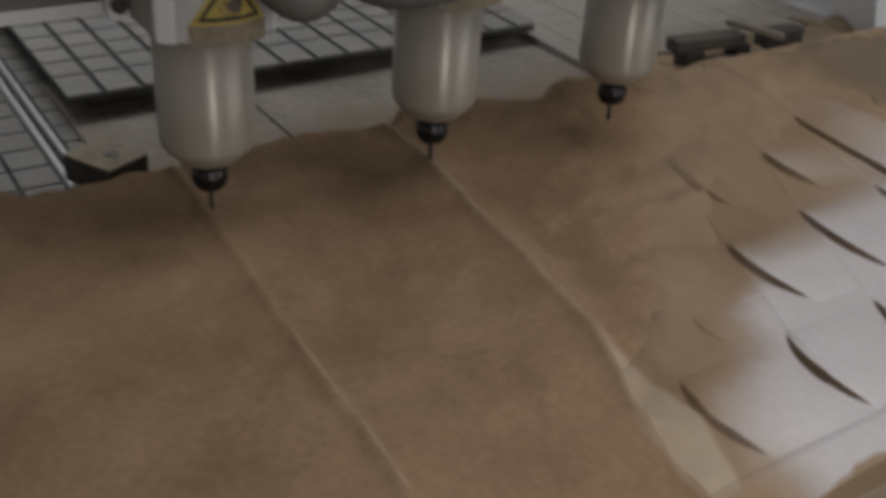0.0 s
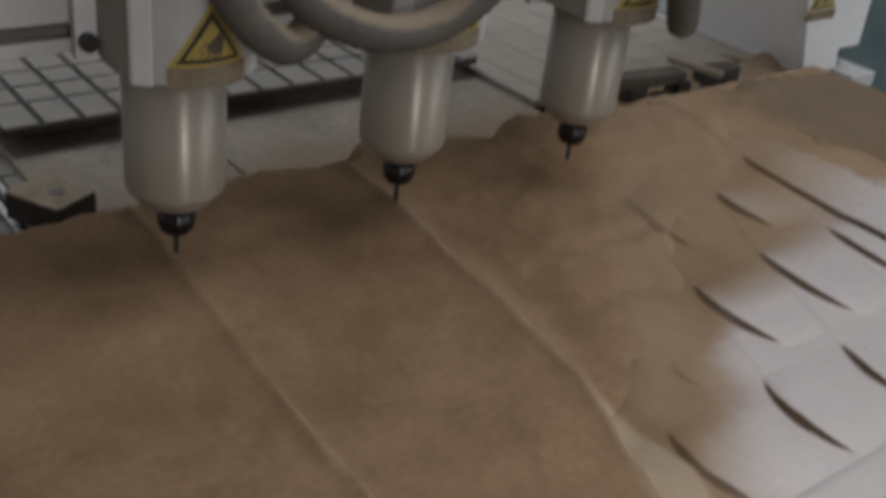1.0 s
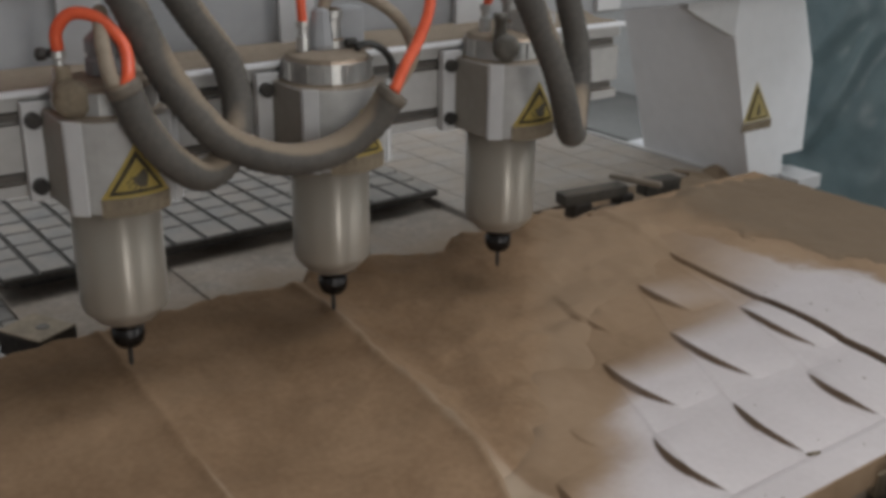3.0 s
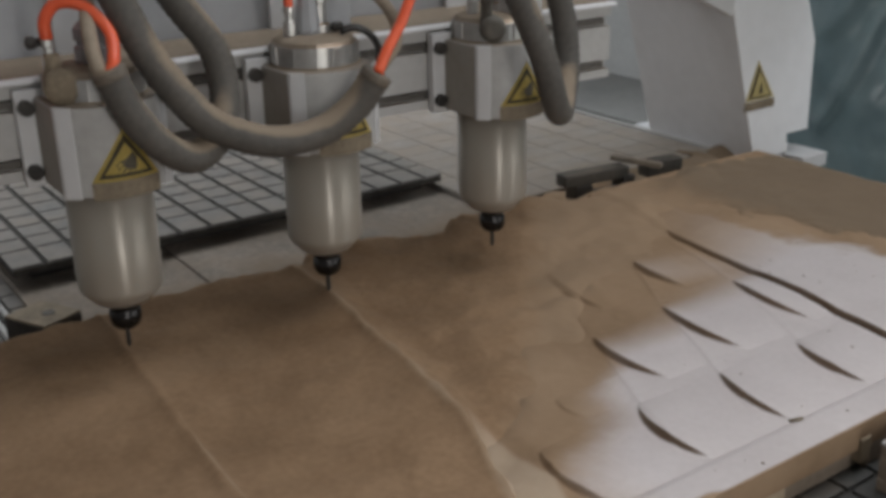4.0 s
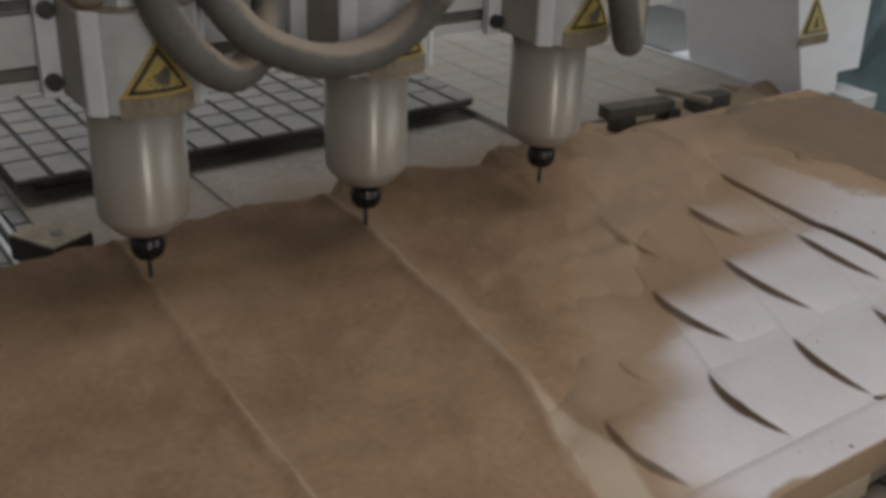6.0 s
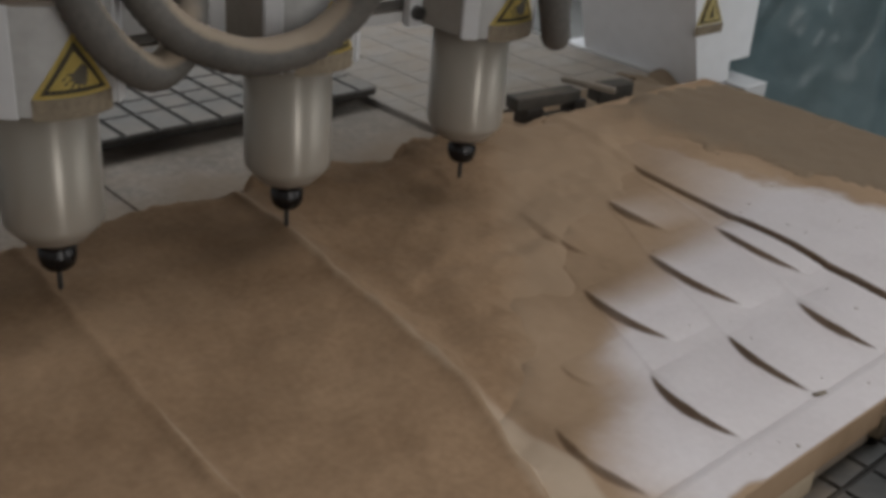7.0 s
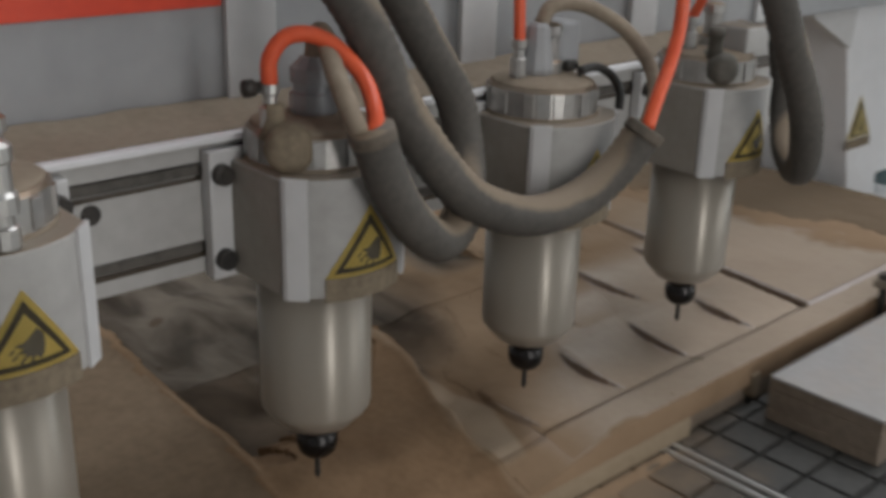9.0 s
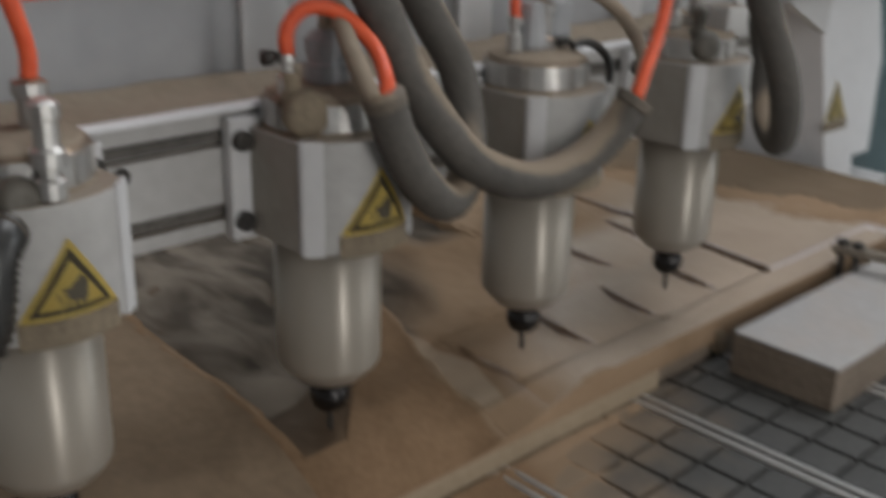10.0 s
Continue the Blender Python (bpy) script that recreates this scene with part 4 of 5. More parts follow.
mound_film = field_mesh("sawdust_film", np.arange(-1.4, -0.58, 0.006), np.arange(0.004, 0.82, 0.008), lambda x, y: dust_height(x, y) + 0.0003 * lumps(x, y, 0.06, 6), mound_mask, 0.002, M["blown"])
tagged(mound_film, "thin greyish film of fine dust settling on the mound", "sawdust", "drifts swept off by the spindles", "stuff")
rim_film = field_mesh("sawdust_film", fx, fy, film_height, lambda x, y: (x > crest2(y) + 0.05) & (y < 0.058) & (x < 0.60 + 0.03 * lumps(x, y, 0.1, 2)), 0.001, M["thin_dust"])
tagged(rim_film, "thin film of pale sawdust settling on the board's rim", "sawdust", "drifts swept off by the spindles", "stuff")

# ---- gantry ----
gantry = tagged(new("gantry"), "white painted router gantry with a dusty beam and leaning end column", "gantry")


def beam_outline():
    y0, y1 = 0.702, 0.79
    return [(y0, 1.138), (y0, 1.152), (y0 + 0.012, 1.152), (y0 + 0.012, 1.168), (y0, 1.168), (y0, 1.224), (y0 + 0.012, 1.224), (y0 + 0.012, 1.241),
            (y0, 1.241), (y0, 1.262), (y1, 1.262), (y1, 1.138)]


part("carriage_beam", prism(beam_outline(), "x", -1.35, 0.300), M["paint"], gantry, "white beam with two dark rail slots")
for z in (1.160, 1.2325):
    part("guide_rail", box(-1.34, 0.29, 0.706, 0.7138, z - 0.005, z + 0.005, 0.0015), M["slot"], gantry)
part("beam_lip", box(-1.35, 0.302, 0.690, 0.702, 1.2585, 1.2650, 0.0015), M["paint_grey"], gantry, "bright edge of the beam's top plate")
dx, dy = np.arange(-1.35, 0.301, 0.012), np.linspace(0.703, 0.789, 9)
field_mesh("dust_layer", dx, dy, lambda x, y: 1.2655 + 0.0012 * lumps(x, y, 0.08, 1) + 0.008 * smooth01((y - 0.755) / 0.04), lambda x, y: x == x, 0.01, M["settled"], gantry, "brown sawdust settled on the beam")
# a white beam whose shade is put into the darker grey of its paint
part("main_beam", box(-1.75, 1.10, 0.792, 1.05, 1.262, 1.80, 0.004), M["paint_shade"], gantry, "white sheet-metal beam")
for x0 in (-1.203, -0.592, -0.287, 0.02, 0.325):
    part("cover_strip", box(x0, x0 + 0.056, 0.783, 0.7915, 1.268, 1.80, 0.002), M["panel_white"], gantry, "raised white strip")
part("red_band", box(-1.145, -0.594, 0.787, 0.7915, 1.359, 1.47, 0.001), M["red"], gantry, "red painted band")
part("beam_hole", turned([(0.009, 0), (0.009, 0.001)], (-0.777, 0.701, 1.213), 16, axis="y"), M["black"], gantry)
COLUMN = [(0.949, 0.822), (1.067, 0.825), (1.060, 0.870), (1.135, 0.870), (1.128, 1.08), (1.071, 1.224), (1.03, 1.36), (1.03, 1.80), (0.76, 1.80), (0.775, 1.36), (0.819, 1.24)]
part("end_column", prism(COLUMN, "y", 0.895, 1.22, 0.003), M["paint_grey"], gantry, "grey-white leaning column")
part("end_column", prism([(-1.75, 0.30), (-1.62, 0.30), (-1.62, 1.80), (-1.75, 1.80)], "y", 0.895, 1.32, 0.003), M["paint_grey"], gantry, "grey-white column")
part("corner_bracket", prism([(0.66, 1.236), (0.70, 1.216), (0.812, 1.166), (0.8185, 1.24), (0.775, 1.36), (0.76, 1.50), (0.66, 1.50)], "y", 0.872, 0.8945, 0.002), M["panel_white"], gantry, "white bracket plate at the column's head")
part("column_foot", box(1.062, 1.150, 0.845, 0.94, 0.79, 0.823, 0.003), M["panel_white"], gantry, "white foot block")
part("side_carrier", box(0.99, 1.15, 0.90, 1.32, 0.30, 0.82, 0.004), M["paint_grey"], gantry)


def flat_sign(u0, u1, z0, z1, y, cx):
    return prism([(u0, z0), (u1, z0), (cx, z1)], "y", y, y + 0.0012)


sign = part("warning_sign", flat_sign(0.902, 0.996, 0.968, 1.056, 0.8935, 0.935), M["faded_yellow"], gantry, "yellow triangular warning sign")
part("sign_border", flat_sign(0.911, 0.984, 0.9725, 1.045, 0.8915, 0.936), M["ink"], sign)
part("sign_field", flat_sign(0.919, 0.975, 0.977, 1.033, 0.8895, 0.937), M["faded_yellow"], sign)
part("pictogram", flat_sign(0.937, 0.951, 0.983, 1.010, 0.8875, 0.943), M["ink"], sign)
part("sign_band", box(0.899, 0.998, 0.8925, 0.8945, 0.946, 0.966), M["band"], sign, "dusty strip under the sign")

# ---- spindle heads ----
AXIS_Y, TIP = 0.655, 0.908


def on_ring(radius, a, z):
    return (radius * math.sin(a), -radius * math.cos(a), z)


def curved_triangle(a0, a1, z0, z1, radius, n=24, centre=0.5):
    """A triangle laid round the upright ring."""
    bm = bmesh.new()
    low, high = [], []
    for i in range(n + 1):
        f = i / n
        a = a0 + (a1 - a0) * f
        h = f / centre if f < centre else (1 - f) / (1 - centre)
        low.append(bm.verts.new(on_ring(radius, a, z0)))
        high.append(bm.verts.new(on_ring(radius, a, z0 + (z1 - z0) * h + 0.0002)))
    for i in range(n):
        bm.faces.new((low[i], low[i + 1], high[i + 1], high[i]))
    bmesh.ops.solidify(bm, geom=bm.faces[:], thickness=0.0004)
    return bm


def curved_patch(outline, a0, a1, z0, z1, radius):
    """A flat outline, given across and up the label from 0 to 1, laid round the upright ring."""
    bm = bmesh.new()
    vs = [bm.verts.new(on_ring(radius, a0 + (a1 - a0) * u, z0 + (z1 - z0) * v)) for u, v in outline]
    mid = bm.verts.new(on_ring(radius, a0 + (a1 - a0) * sum(u for u, v in outline) / len(outline), z0 + (z1 - z0) * sum(v for u, v in outline) / len(outline)))
    for p, q in zip(vs, vs[1:] + vs[:1]):
        bm.faces.new((mid, p, q))
    bmesh.ops.recalc_face_normals(bm, faces=bm.faces)
    bmesh.ops.solidify(bm, geom=bm.faces[:], thickness=0.0004)
    return bm


HAND = [(0.60, 0.60), (0.655, 0.50), (0.66, 0.34), (0.645, 0.20), (0.60, 0.13), (0.575, 0.20), (0.54, 0.13), (0.53, 0.21), (0.46, 0.18), (0.50, 0.26), (0.42, 0.28), (0.48, 0.34), (0.40, 0.40), (0.49, 0.43), (0.55, 0.52)]


def curved_band(a0, a1, z0, z1, r0, r1, n=20):
    bm = bmesh.new()
    rows = []
    for i in range(n + 1):
        a = a0 + (a1 - a0) * i / n
        rows.append([bm.verts.new(on_ring(r, a, z)) for r, z in ((r0, z0), (r1, z0), (r1, z1), (r0, z1))])
    for a, b in zip(rows, rows[1:]):
        for k in range(4):
            bm.faces.new((a[k], a[(k + 1) % 4], b[(k + 1) % 4], b[k]))
    bm.faces.new(rows[0])
    bm.faces.new(rows[-1][::-1])
    bmesh.ops.recalc_face_normals(bm, faces=bm.faces)
    return bm


def spindle_head(x, variant):
    t = tagged(new("spindle_head"), "white router spindle head with a steel motor and yellow warning label", "spindle", "spindle heads on the gantry")
    t.location = (x, AXIS_Y, TIP)
    # clamp housing: flat cheeks, rounded front
    out = [(-0.065, 0.03), (-0.065, -0.0475)]
    out += [(0.08 * math.sin(a), -0.08 * math.cos(a)) for a in [radians(v) for v in range(-49, 50, 7)]]
    out += [(0.065, -0.0475), (0.065, 0.03)]
    housing = part("clamp_housing", prism(out, "z", 0.229, 0.336, 0.0022), M["paint"], t, "white clamp housing, dusty on top")
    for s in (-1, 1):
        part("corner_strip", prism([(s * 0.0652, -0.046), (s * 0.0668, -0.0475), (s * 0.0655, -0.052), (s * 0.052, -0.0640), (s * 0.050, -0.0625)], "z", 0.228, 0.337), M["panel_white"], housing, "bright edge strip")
    # thin sheet on each flat side, darker than the rounded front
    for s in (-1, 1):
        part("cheek", box(min(s * 0.0652, s * 0.0664), max(s * 0.0652, s * 0.0664), -0.0445, 0.0295, 0.231, 0.334), M["cheek"], housing, "dull grey cheek")
    part("mounting_flange", box(-0.0875, 0.0875, 0.0302, 0.045, 0.226, 0.345, 0.002), M["panel_white"], t, "white flange bolted to the beam")
    for s in (-1, 1):
        for z in (0.245, 0.324):
            part("bolt", turned([(0.0080, -0.009), (0.0095, -0.0085), (0.0098, -0.002), (0.0098, 0.001)], (s * 0.0765, 0.0302, z), 14, axis="y"), M["black"], t)
            part("bolt_socket", turned([(0.0052, -0.0098), (0.0052, -0.0085)], (s * 0.0765, 0.0302, z), 6, axis="y"), M["black"], t)
    body = [(0.022, 0.0670), (0.0325, 0.0678), (0.0355, 0.0695), (0.0495, 0.0845), (0.0522, 0.0885), (0.0532, 0.094), (0.0532, 0.23)]
    part("motor_body", turned(body, steps=48), M["steel"], t, "dusty steel motor barrel", smooth=True)
    nut = [(0.008, 0.0285), (0.0140, 0.0295), (0.0185, 0.0345), (0.0205, 0.042), (0.0205, 0.052), (0.0175, 0.0545), (0.0175, 0.0575), (0.0195, 0.0595), (0.0195, 0.0685)]
    part("collet_nut", turned(nut, steps=24), M["nut"], t, "black collet nut", smooth=True)
    part("router_bit", turned([(0.0008, 0), (0.003, 0.004), (0.003, 0.0295)], steps=12), M["black"], t)
    # label
    r = 0.0806
    a0, a1 = radians(-29), radians(31)
    label = part("warning_label", curved_triangle(a0, a1, 0.2475, 0.310, r), M["yellow"], t, "yellow triangular warning label")
    part("label_border", curved_triangle(a0 * 0.80, a1 * 0.80, 0.2515, 0.302, r + 0.0006), M["ink"], label)
    part("label_field", curved_triangle(a0 * 0.62, a1 * 0.62, 0.2560, 0.2925, r + 0.0012), M["yellow"], label)
    part("pictogram", curved_patch([(u - 0.02, v) for u, v in HAND], a0, a1, 0.2505, 0.300, r + 0.0018), M["ink"], label)
    for u, v in ((0.36, 0.30), (0.38, 0.20), (0.44, 0.13), (0.51, 0.09)):
        stroke = [(u - 0.025, v - 0.035), (u - 0.005, v - 0.045), (u + 0.03, v + 0.015), (u + 0.012, v + 0.03)]
        part("pictogram_mark", curved_patch(stroke, a0, a1, 0.2525, 0.300, r + 0.0018), M["ink"], label)
    part("label_band", curved_band(a0, a1, 0.2260, 0.2470, r - 0.001, r + 0.0010), M["band"], t, "dusty brown strip under the label")
    # top
    part("dust_cap", turned([(0.062, 0.3355), (0.060, 0.338), (0.05, 0.3405), (0.02, 0.342)], steps=32), M["settled"], t, "sawdust lying on the housing", smooth=True)
    cap = part("motor_cap", turned([(0.0585, 0.334), (0.0585, 0.364), (0.0555, 0.3675), (0.045, 0.3695), (0.030, 0.3725)], steps=28), M["cap"], t, "dusty ribbed steel motor cap")
    for k in range(12):
        a = 2 * math.pi * k / 12
        part("rib", box(-0.006, 0.006, -0.0605, -0.0570, 0.340, 0.363, 0.001), M["cap"], cap).matrix_local = Matrix.Rotation(a, 4, "Z")
    part("cap_dust", turned([(0.0555, 0.3672), (0.052, 0.3698), (0.040, 0.3728), (0.018, 0.3745)], steps=28), M["settled"], t, "sawdust lying on the motor cap", smooth=True)
    part("cable_gland", turned([(0.016, 0.373), (0.016, 0.385), (0.011, 0.388), (0.011, 0.412), (0.014, 0.414), (0.014, 0.424), (0.007, 0.427)], (0.021 if variant == 0 else 0.012, 0.005, -0.015 if variant == 0 else 0), 12), M["cap"], t, "metal cable gland")
    part("hose_fitting", turned([(0.006, 0.372), (0.009, 0.374), (0.009, 0.392), (0.006, 0.394), (0.006, 0.402), (0.0085, 0.404), (0.0085, 0.412)], (-0.050 if variant == 1 else -0.030, -0.010 if variant == 1 else 0.008, -0.004 if variant == 1 else 0), 12), M["chrome"], t, "metal hose fitting")
    if variant == 1:
        # dusty elbow: a short barrel that faces forward, with an upright neck
        barrel = turned([(0.012, -0.012), (0.0185, -0.010), (0.0215, -0.005), (0.0220, 0.004), (0.0205, 0.010), (0.0205, 0.040), (0.018, 0.044)], (0, 0, 0), 28, axis="y")
        o = part("elbow", barrel, M["band"], t, "round dusty elbow facing forward", smooth=True)
        o.matrix_local = pose(-0.046, -0.032, 0.356, -6, 0, -26)
        part("elbow_neck", turned([(0.014, 0.362), (0.0105, 0.372), (0.0085, 0.380), (0.0085, 0.3915)], (-0.049, -0.0145, 0), 16), M["band"], t, "dusty neck of the elbow", smooth=True)
        part("side_valve", turned([(0.004, -0.016), (0.0075, -0.014), (0.0075, -0.006), (0.005, -0.004), (0.005, 0.004)], (-0.058, -0.006, 0.405), 12, axis="x"), M["black"], t, "small black valve", smooth=True)
        part("connector", turned([(0.020, 0.3735), (0.022, 0.377), (0.022, 0.392), (0.0185, 0.394), (0.0185, 0.399), (0.021, 0.401), (0.021, 0.414), (0.016, 0.419), (0.011, 0.424)], (0.004, 0.002, 0), 10), M["paint_shade"], t, "grey cable connector with a clamped collar")
        part("connector_clip", box(0.020, 0.031, -0.018, 0.006, 0.378, 0.408, 0.003), M["cap"], t, "dusty metal clip")
    if variant == 2:
        part("terminal_box", box(0.022, 0.062, 0.004, 0.042, 0.3700, 0.424, 0.004), M["paint_shade"], t, "grey terminal box")
        part("plug", turned([(0.017, 0.374), (0.0185, 0.380), (0.0150, 0.402), (0.0125, 0.424), (0.009, 0.428)], (-0.004, 0.006, 0), 10), M["paint_shade"], t, "grey tapered plug")
        part("side_valve", turned([(0.003, -0.010), (0.006, -0.008), (0.006, 0.006)], (0.032, -0.010, 0.381), 12, axis="x"), M["black"], t, "small black valve", smooth=True)
    if variant == 3:
        part("terminal_box", box(0.006, 0.056, -0.05, -0.005, 0.3700, 0.402, 0.004), M["paint"], t)
        barrel = turned([(0.010, -0.012), (0.0165, -0.010), (0.0190, -0.004), (0.0190, 0.030), (0.016, 0.034)], (0, 0, 0), 24, axis="y")
        o = part("elbow", barrel, M["dark_elbow"], t, "round dark grey elbow facing forward", smooth=True)
        o.matrix_local = pose(-0.034, -0.046, 0.357, 0, 0, -20)
        part("elbow_neck", turned([(0.010, 0.366), (0.0085, 0.376), (0.0085, 0.392), (0.0105, 0.394), (0.0105, 0.404)], (-0.036, -0.034, 0), 14), M["dark_elbow"], t, "dark neck of the elbow", smooth=True)
    if variant == 0:
        part("fitting", turned([(0.008, 0.336), (0.0115, 0.338), (0.0115, 0.352), (0.0085, 0.354), (0.0085, 0.360), (0.0125, 0.362), (0.0125, 0.374), (0.0095, 0.377), (0.0095, 0.396), (0.0115, 0.398), (0.0115, 0.408), (0.007, 0.411)], (-0.001, -0.068, 0), 12), M["chrome"], t, "stack of bright metal fittings")
        part("elbow", turned([(0.010, -0.014), (0.0165, -0.012), (0.0190, -0.004), (0.0190, 0.026), (0.016, 0.030)], (-0.024, -0.058, 0.337), 24, axis="y"), M["dark_elbow"], t, "round dark elbow facing forward", smooth=True)
    return t


HEADS = [spindle_head(x, k) for k, x in enumerate((-0.887, -0.587, -0.288, 0.013))]

# ---- hoses ----
def hose(name, label, points, radius, rib, material, steps=14, step=0.005, category="hose"):
    base = Vector(points[-1])
    pts = [Vector(p) - base for p in points]
    if rib:
        o = new(name)
        part("ribbed_tube", tube(pts, radius, rib, steps, step), material, o, smooth=True)
        line = spline(pts, step)
        for end in (line[:3], line[-3:]):
            part("end_cuff", tube(end, radius + 0.0018, 0, 16, 0.004), M["cable"], o, "dark end cuff", smooth=True)
    else:
        o = part(name, tube(pts, radius, rib, steps, step), material, None, smooth=True)
    o.location = base
    return tagged(o, label, category, "hoses on the spindle heads")


HOSES = [
    hose("protective_hose", "dusty grey ribbed hose hanging in a wide loop", [(-0.62, 0.66, 1.50), (-0.590, 0.635, 1.42), (-0.566, 0.61, 1.366), (-0.538, 0.59, 1.290), (-0.495, 0.565, 1.220), (-0.449, 0.56, 1.189), (-0.397, 0.556, 1.173), (-0.337, 0.552, 1.178), (-0.292, 0.543, 1.206), (-0.266, 0.530, 1.246)], 0.0195, 0.0011, M["hose"]),
    hose("protective_hose", "dusty grey ribbed hose curling back behind the wide loop", [(-0.601, 0.555, 1.290), (-0.582, 0.553, 1.240), (-0.550, 0.555, 1.196), (-0.508, 0.565, 1.170), (-0.464, 0.585, 1.188), (-0.440, 0.612, 1.230), (-0.445, 0.625, 1.285), (-0.480, 0.63, 1.340), (-0.52, 0.64, 1.41), (-0.56, 0.66, 1.50)], 0.0185, 0.0011, M["hose"]),
    hose("protective_hose", "dark grey ribbed hose hanging in a narrow loop", [(-0.115, 0.54, 1.48), (-0.080, 0.525, 1.39), (-0.045, 0.512, 1.31), (-0.022, 0.497, 1.245), (-0.004, 0.497, 1.195), (0.018, 0.510, 1.160), (0.048, 0.535, 1.148), (0.080, 0.567, 1.160), (0.108, 0.592, 1.195), (0.112, 0.605, 1.26), (0.095, 0.615, 1.34), (0.08, 0.63, 1.48)], 0.0185, 0.0011, M["hose"]),
    hose("protective_hose", "grey ribbed hose beside the outer spindle head", [(-0.975, 0.56, 1.48), (-0.966, 0.55, 1.40), (-0.957, 0.55, 1.33), (-0.957, 0.56, 1.285), (-0.972, 0.575, 1.255), (-0.996, 0.590, 1.27), (-1.010, 0.60, 1.33)], 0.0185, 0.0016, M["hose"]),
    hose("air_tube", "orange tube arching from a fitting into a grey hose", [(-0.637, 0.645, 1.314), (-0.637, 0.643, 1.338), (-0.622, 0.635, 1.356), (-0.598, 0.618, 1.352), (-0.582, 0.590, 1.325), (-0.590, 0.562, 1.298), (-0.598, 0.555, 1.284)], 0.0072, 0, M["orange"]),
    hose("air_tube", "orange tube rising out of a grey hose", [(-0.266, 0.530, 1.246), (-0.246, 0.535, 1.275), (-0.215, 0.545, 1.31), (-0.192, 0.555, 1.36), (-0.18, 0.57, 1.50)], 0.0072, 0, M["orange"]),
    hose("air_tube", "orange tube standing up from a spindle cap", [(-0.318, 0.663, 1.315), (-0.320, 0.664, 1.36), (-0.322, 0.67, 1.50)], 0.0062, 0, M["orange"]),
    hose("air_tube", "orange tube standing up behind the dark hose", [(-0.017, 0.663, 1.315), (-0.005, 0.65, 1.37), (0.004, 0.64, 1.50)], 0.0062, 0, M["orange"]),
    hose("air_tube", "orange tube curving up from the outer spindle", [(-0.866, 0.66, 1.318), (-0.866, 0.657, 1.340), (-0.874, 0.653, 1.370), (-0.893, 0.648, 1.43), (-0.915, 0.64, 1.50)], 0.0068, 0, M["orange"]),
    hose("power_cable", "dusty tan cable arching from the motor cap into the hose", [(-0.290, 0.660, 1.333), (-0.278, 0.656, 1.352), (-0.246, 0.640, 1.352), (-0.214, 0.612, 1.330), (-0.204, 0.585, 1.300), (-0.218, 0.560, 1.275), (-0.246, 0.542, 1.258), (-0.266, 0.534, 1.244)], 0.0080, 0, M["tan_cable"], category="cable"),
    hose("power_cable", "short dark cable curling beside the motor cap", [(-0.262, 0.628, 1.286), (-0.243, 0.620, 1.290), (-0.226, 0.612, 1.280), (-0.217, 0.606, 1.262), (-0.219, 0.604, 1.244)], 0.0050, 0, M["corrugated"], category="cable"),
    hose("power_cable", "dusty tan cable lying under the orange tube", [(-0.583, 0.657, 1.330), (-0.585, 0.648, 1.352), (-0.592, 0.628, 1.352), (-0.602, 0.600, 1.328), (-0.607, 0.576, 1.304), (-0.607, 0.560, 1.284)], 0.0088, 0, M["tan_cable"], category="cable"),
    hose("corrugated_hose", "black corrugated hose with glossy ribs beside the outer spindle", [(-0.926, 0.582, 1.232), (-0.936, 0.572, 1.226), (-0.943, 0.566, 1.215), (-0.947, 0.564, 1.200), (-0.951, 0.563, 1.180), (-0.960, 0.565, 1.155), (-0.985, 0.572, 1.135)], 0.0150, 0.0030, M["corrugated"], 16, 0.0030),
]

# ---- loose things on the bed ----
sheet = tagged(new("spare_board"), "thick pale layered board lying on the vacuum bed", "board")
part("top_layer", box(0.042, 0.770, -0.193, -0.036, 0.8655, 0.870, 0.0015), M["board_top"], sheet, "smooth pale face")
for k in range(4):
    # layers, each a little out of line with the next
    z = BED + 0.001 + 0.0149 * k
    o = 0.0012 * (k % 2)
    part("layer", box(0.043 + o, 0.770, -0.192 + o, -0.036, z, z + 0.0147, 0.001), M["ply"], sheet, "rough brown layer")

clamp = tagged(new("bar_clamp"), "dark steel bar clamp with bolts holding the board's edge", "clamp")
bar = box(-0.012, 0.012, -0.062, 0.05, 0.0, 0.014, 0.003)
part("bar", bar, M["spanner"], clamp)
for y in (0.042, 0.066):
    part("bolt", turned([(0.006, -0.085), (0.006, 0.012), (0.010, 0.012), (0.010, 0.022)], (0, y - 0.03, 0), 10), M["black"], clamp)
clamp.matrix_world = pose(0.402, -0.045, 0.893, 0, 0, 10)


slot = tagged(new("edge_clamp"), "dusty dark slotted steel clamp against the board's near edge", "clamp")
for a, e in ((-0.026, -0.012), (0.004, 0.018)):
    part("top_rail", box(a, e, -0.082, 0.082, 0.044, 0.050, 0.0015), M["clamp_brown"], slot)
for y in (-0.076, 0.012, 0.076):
    part("bridge", box(-0.0122, 0.0042, y - 0.006, y + 0.006, 0.0438, 0.0496, 0.001), M["clamp_brown"], slot)
part("side_plate", box(-0.026, -0.020, -0.080, 0.080, 0.0, 0.0438, 0.001), M["clamp_brown"], slot, "dark upright side")
part("side_plate", box(0.012, 0.018, -0.080, 0.050, 0.0, 0.0438, 0.001), M["clamp_brown"], slot, "dark upright side")
part("stiffener", box(-0.030, -0.0262, -0.012, -0.006, 0.0, 0.040, 0.001), M["clamp_brown"], slot)
part("base", box(-0.045, 0.0115, -0.080, 0.030, 0.0, 0.006, 0.001), M["clamp_brown"], slot)
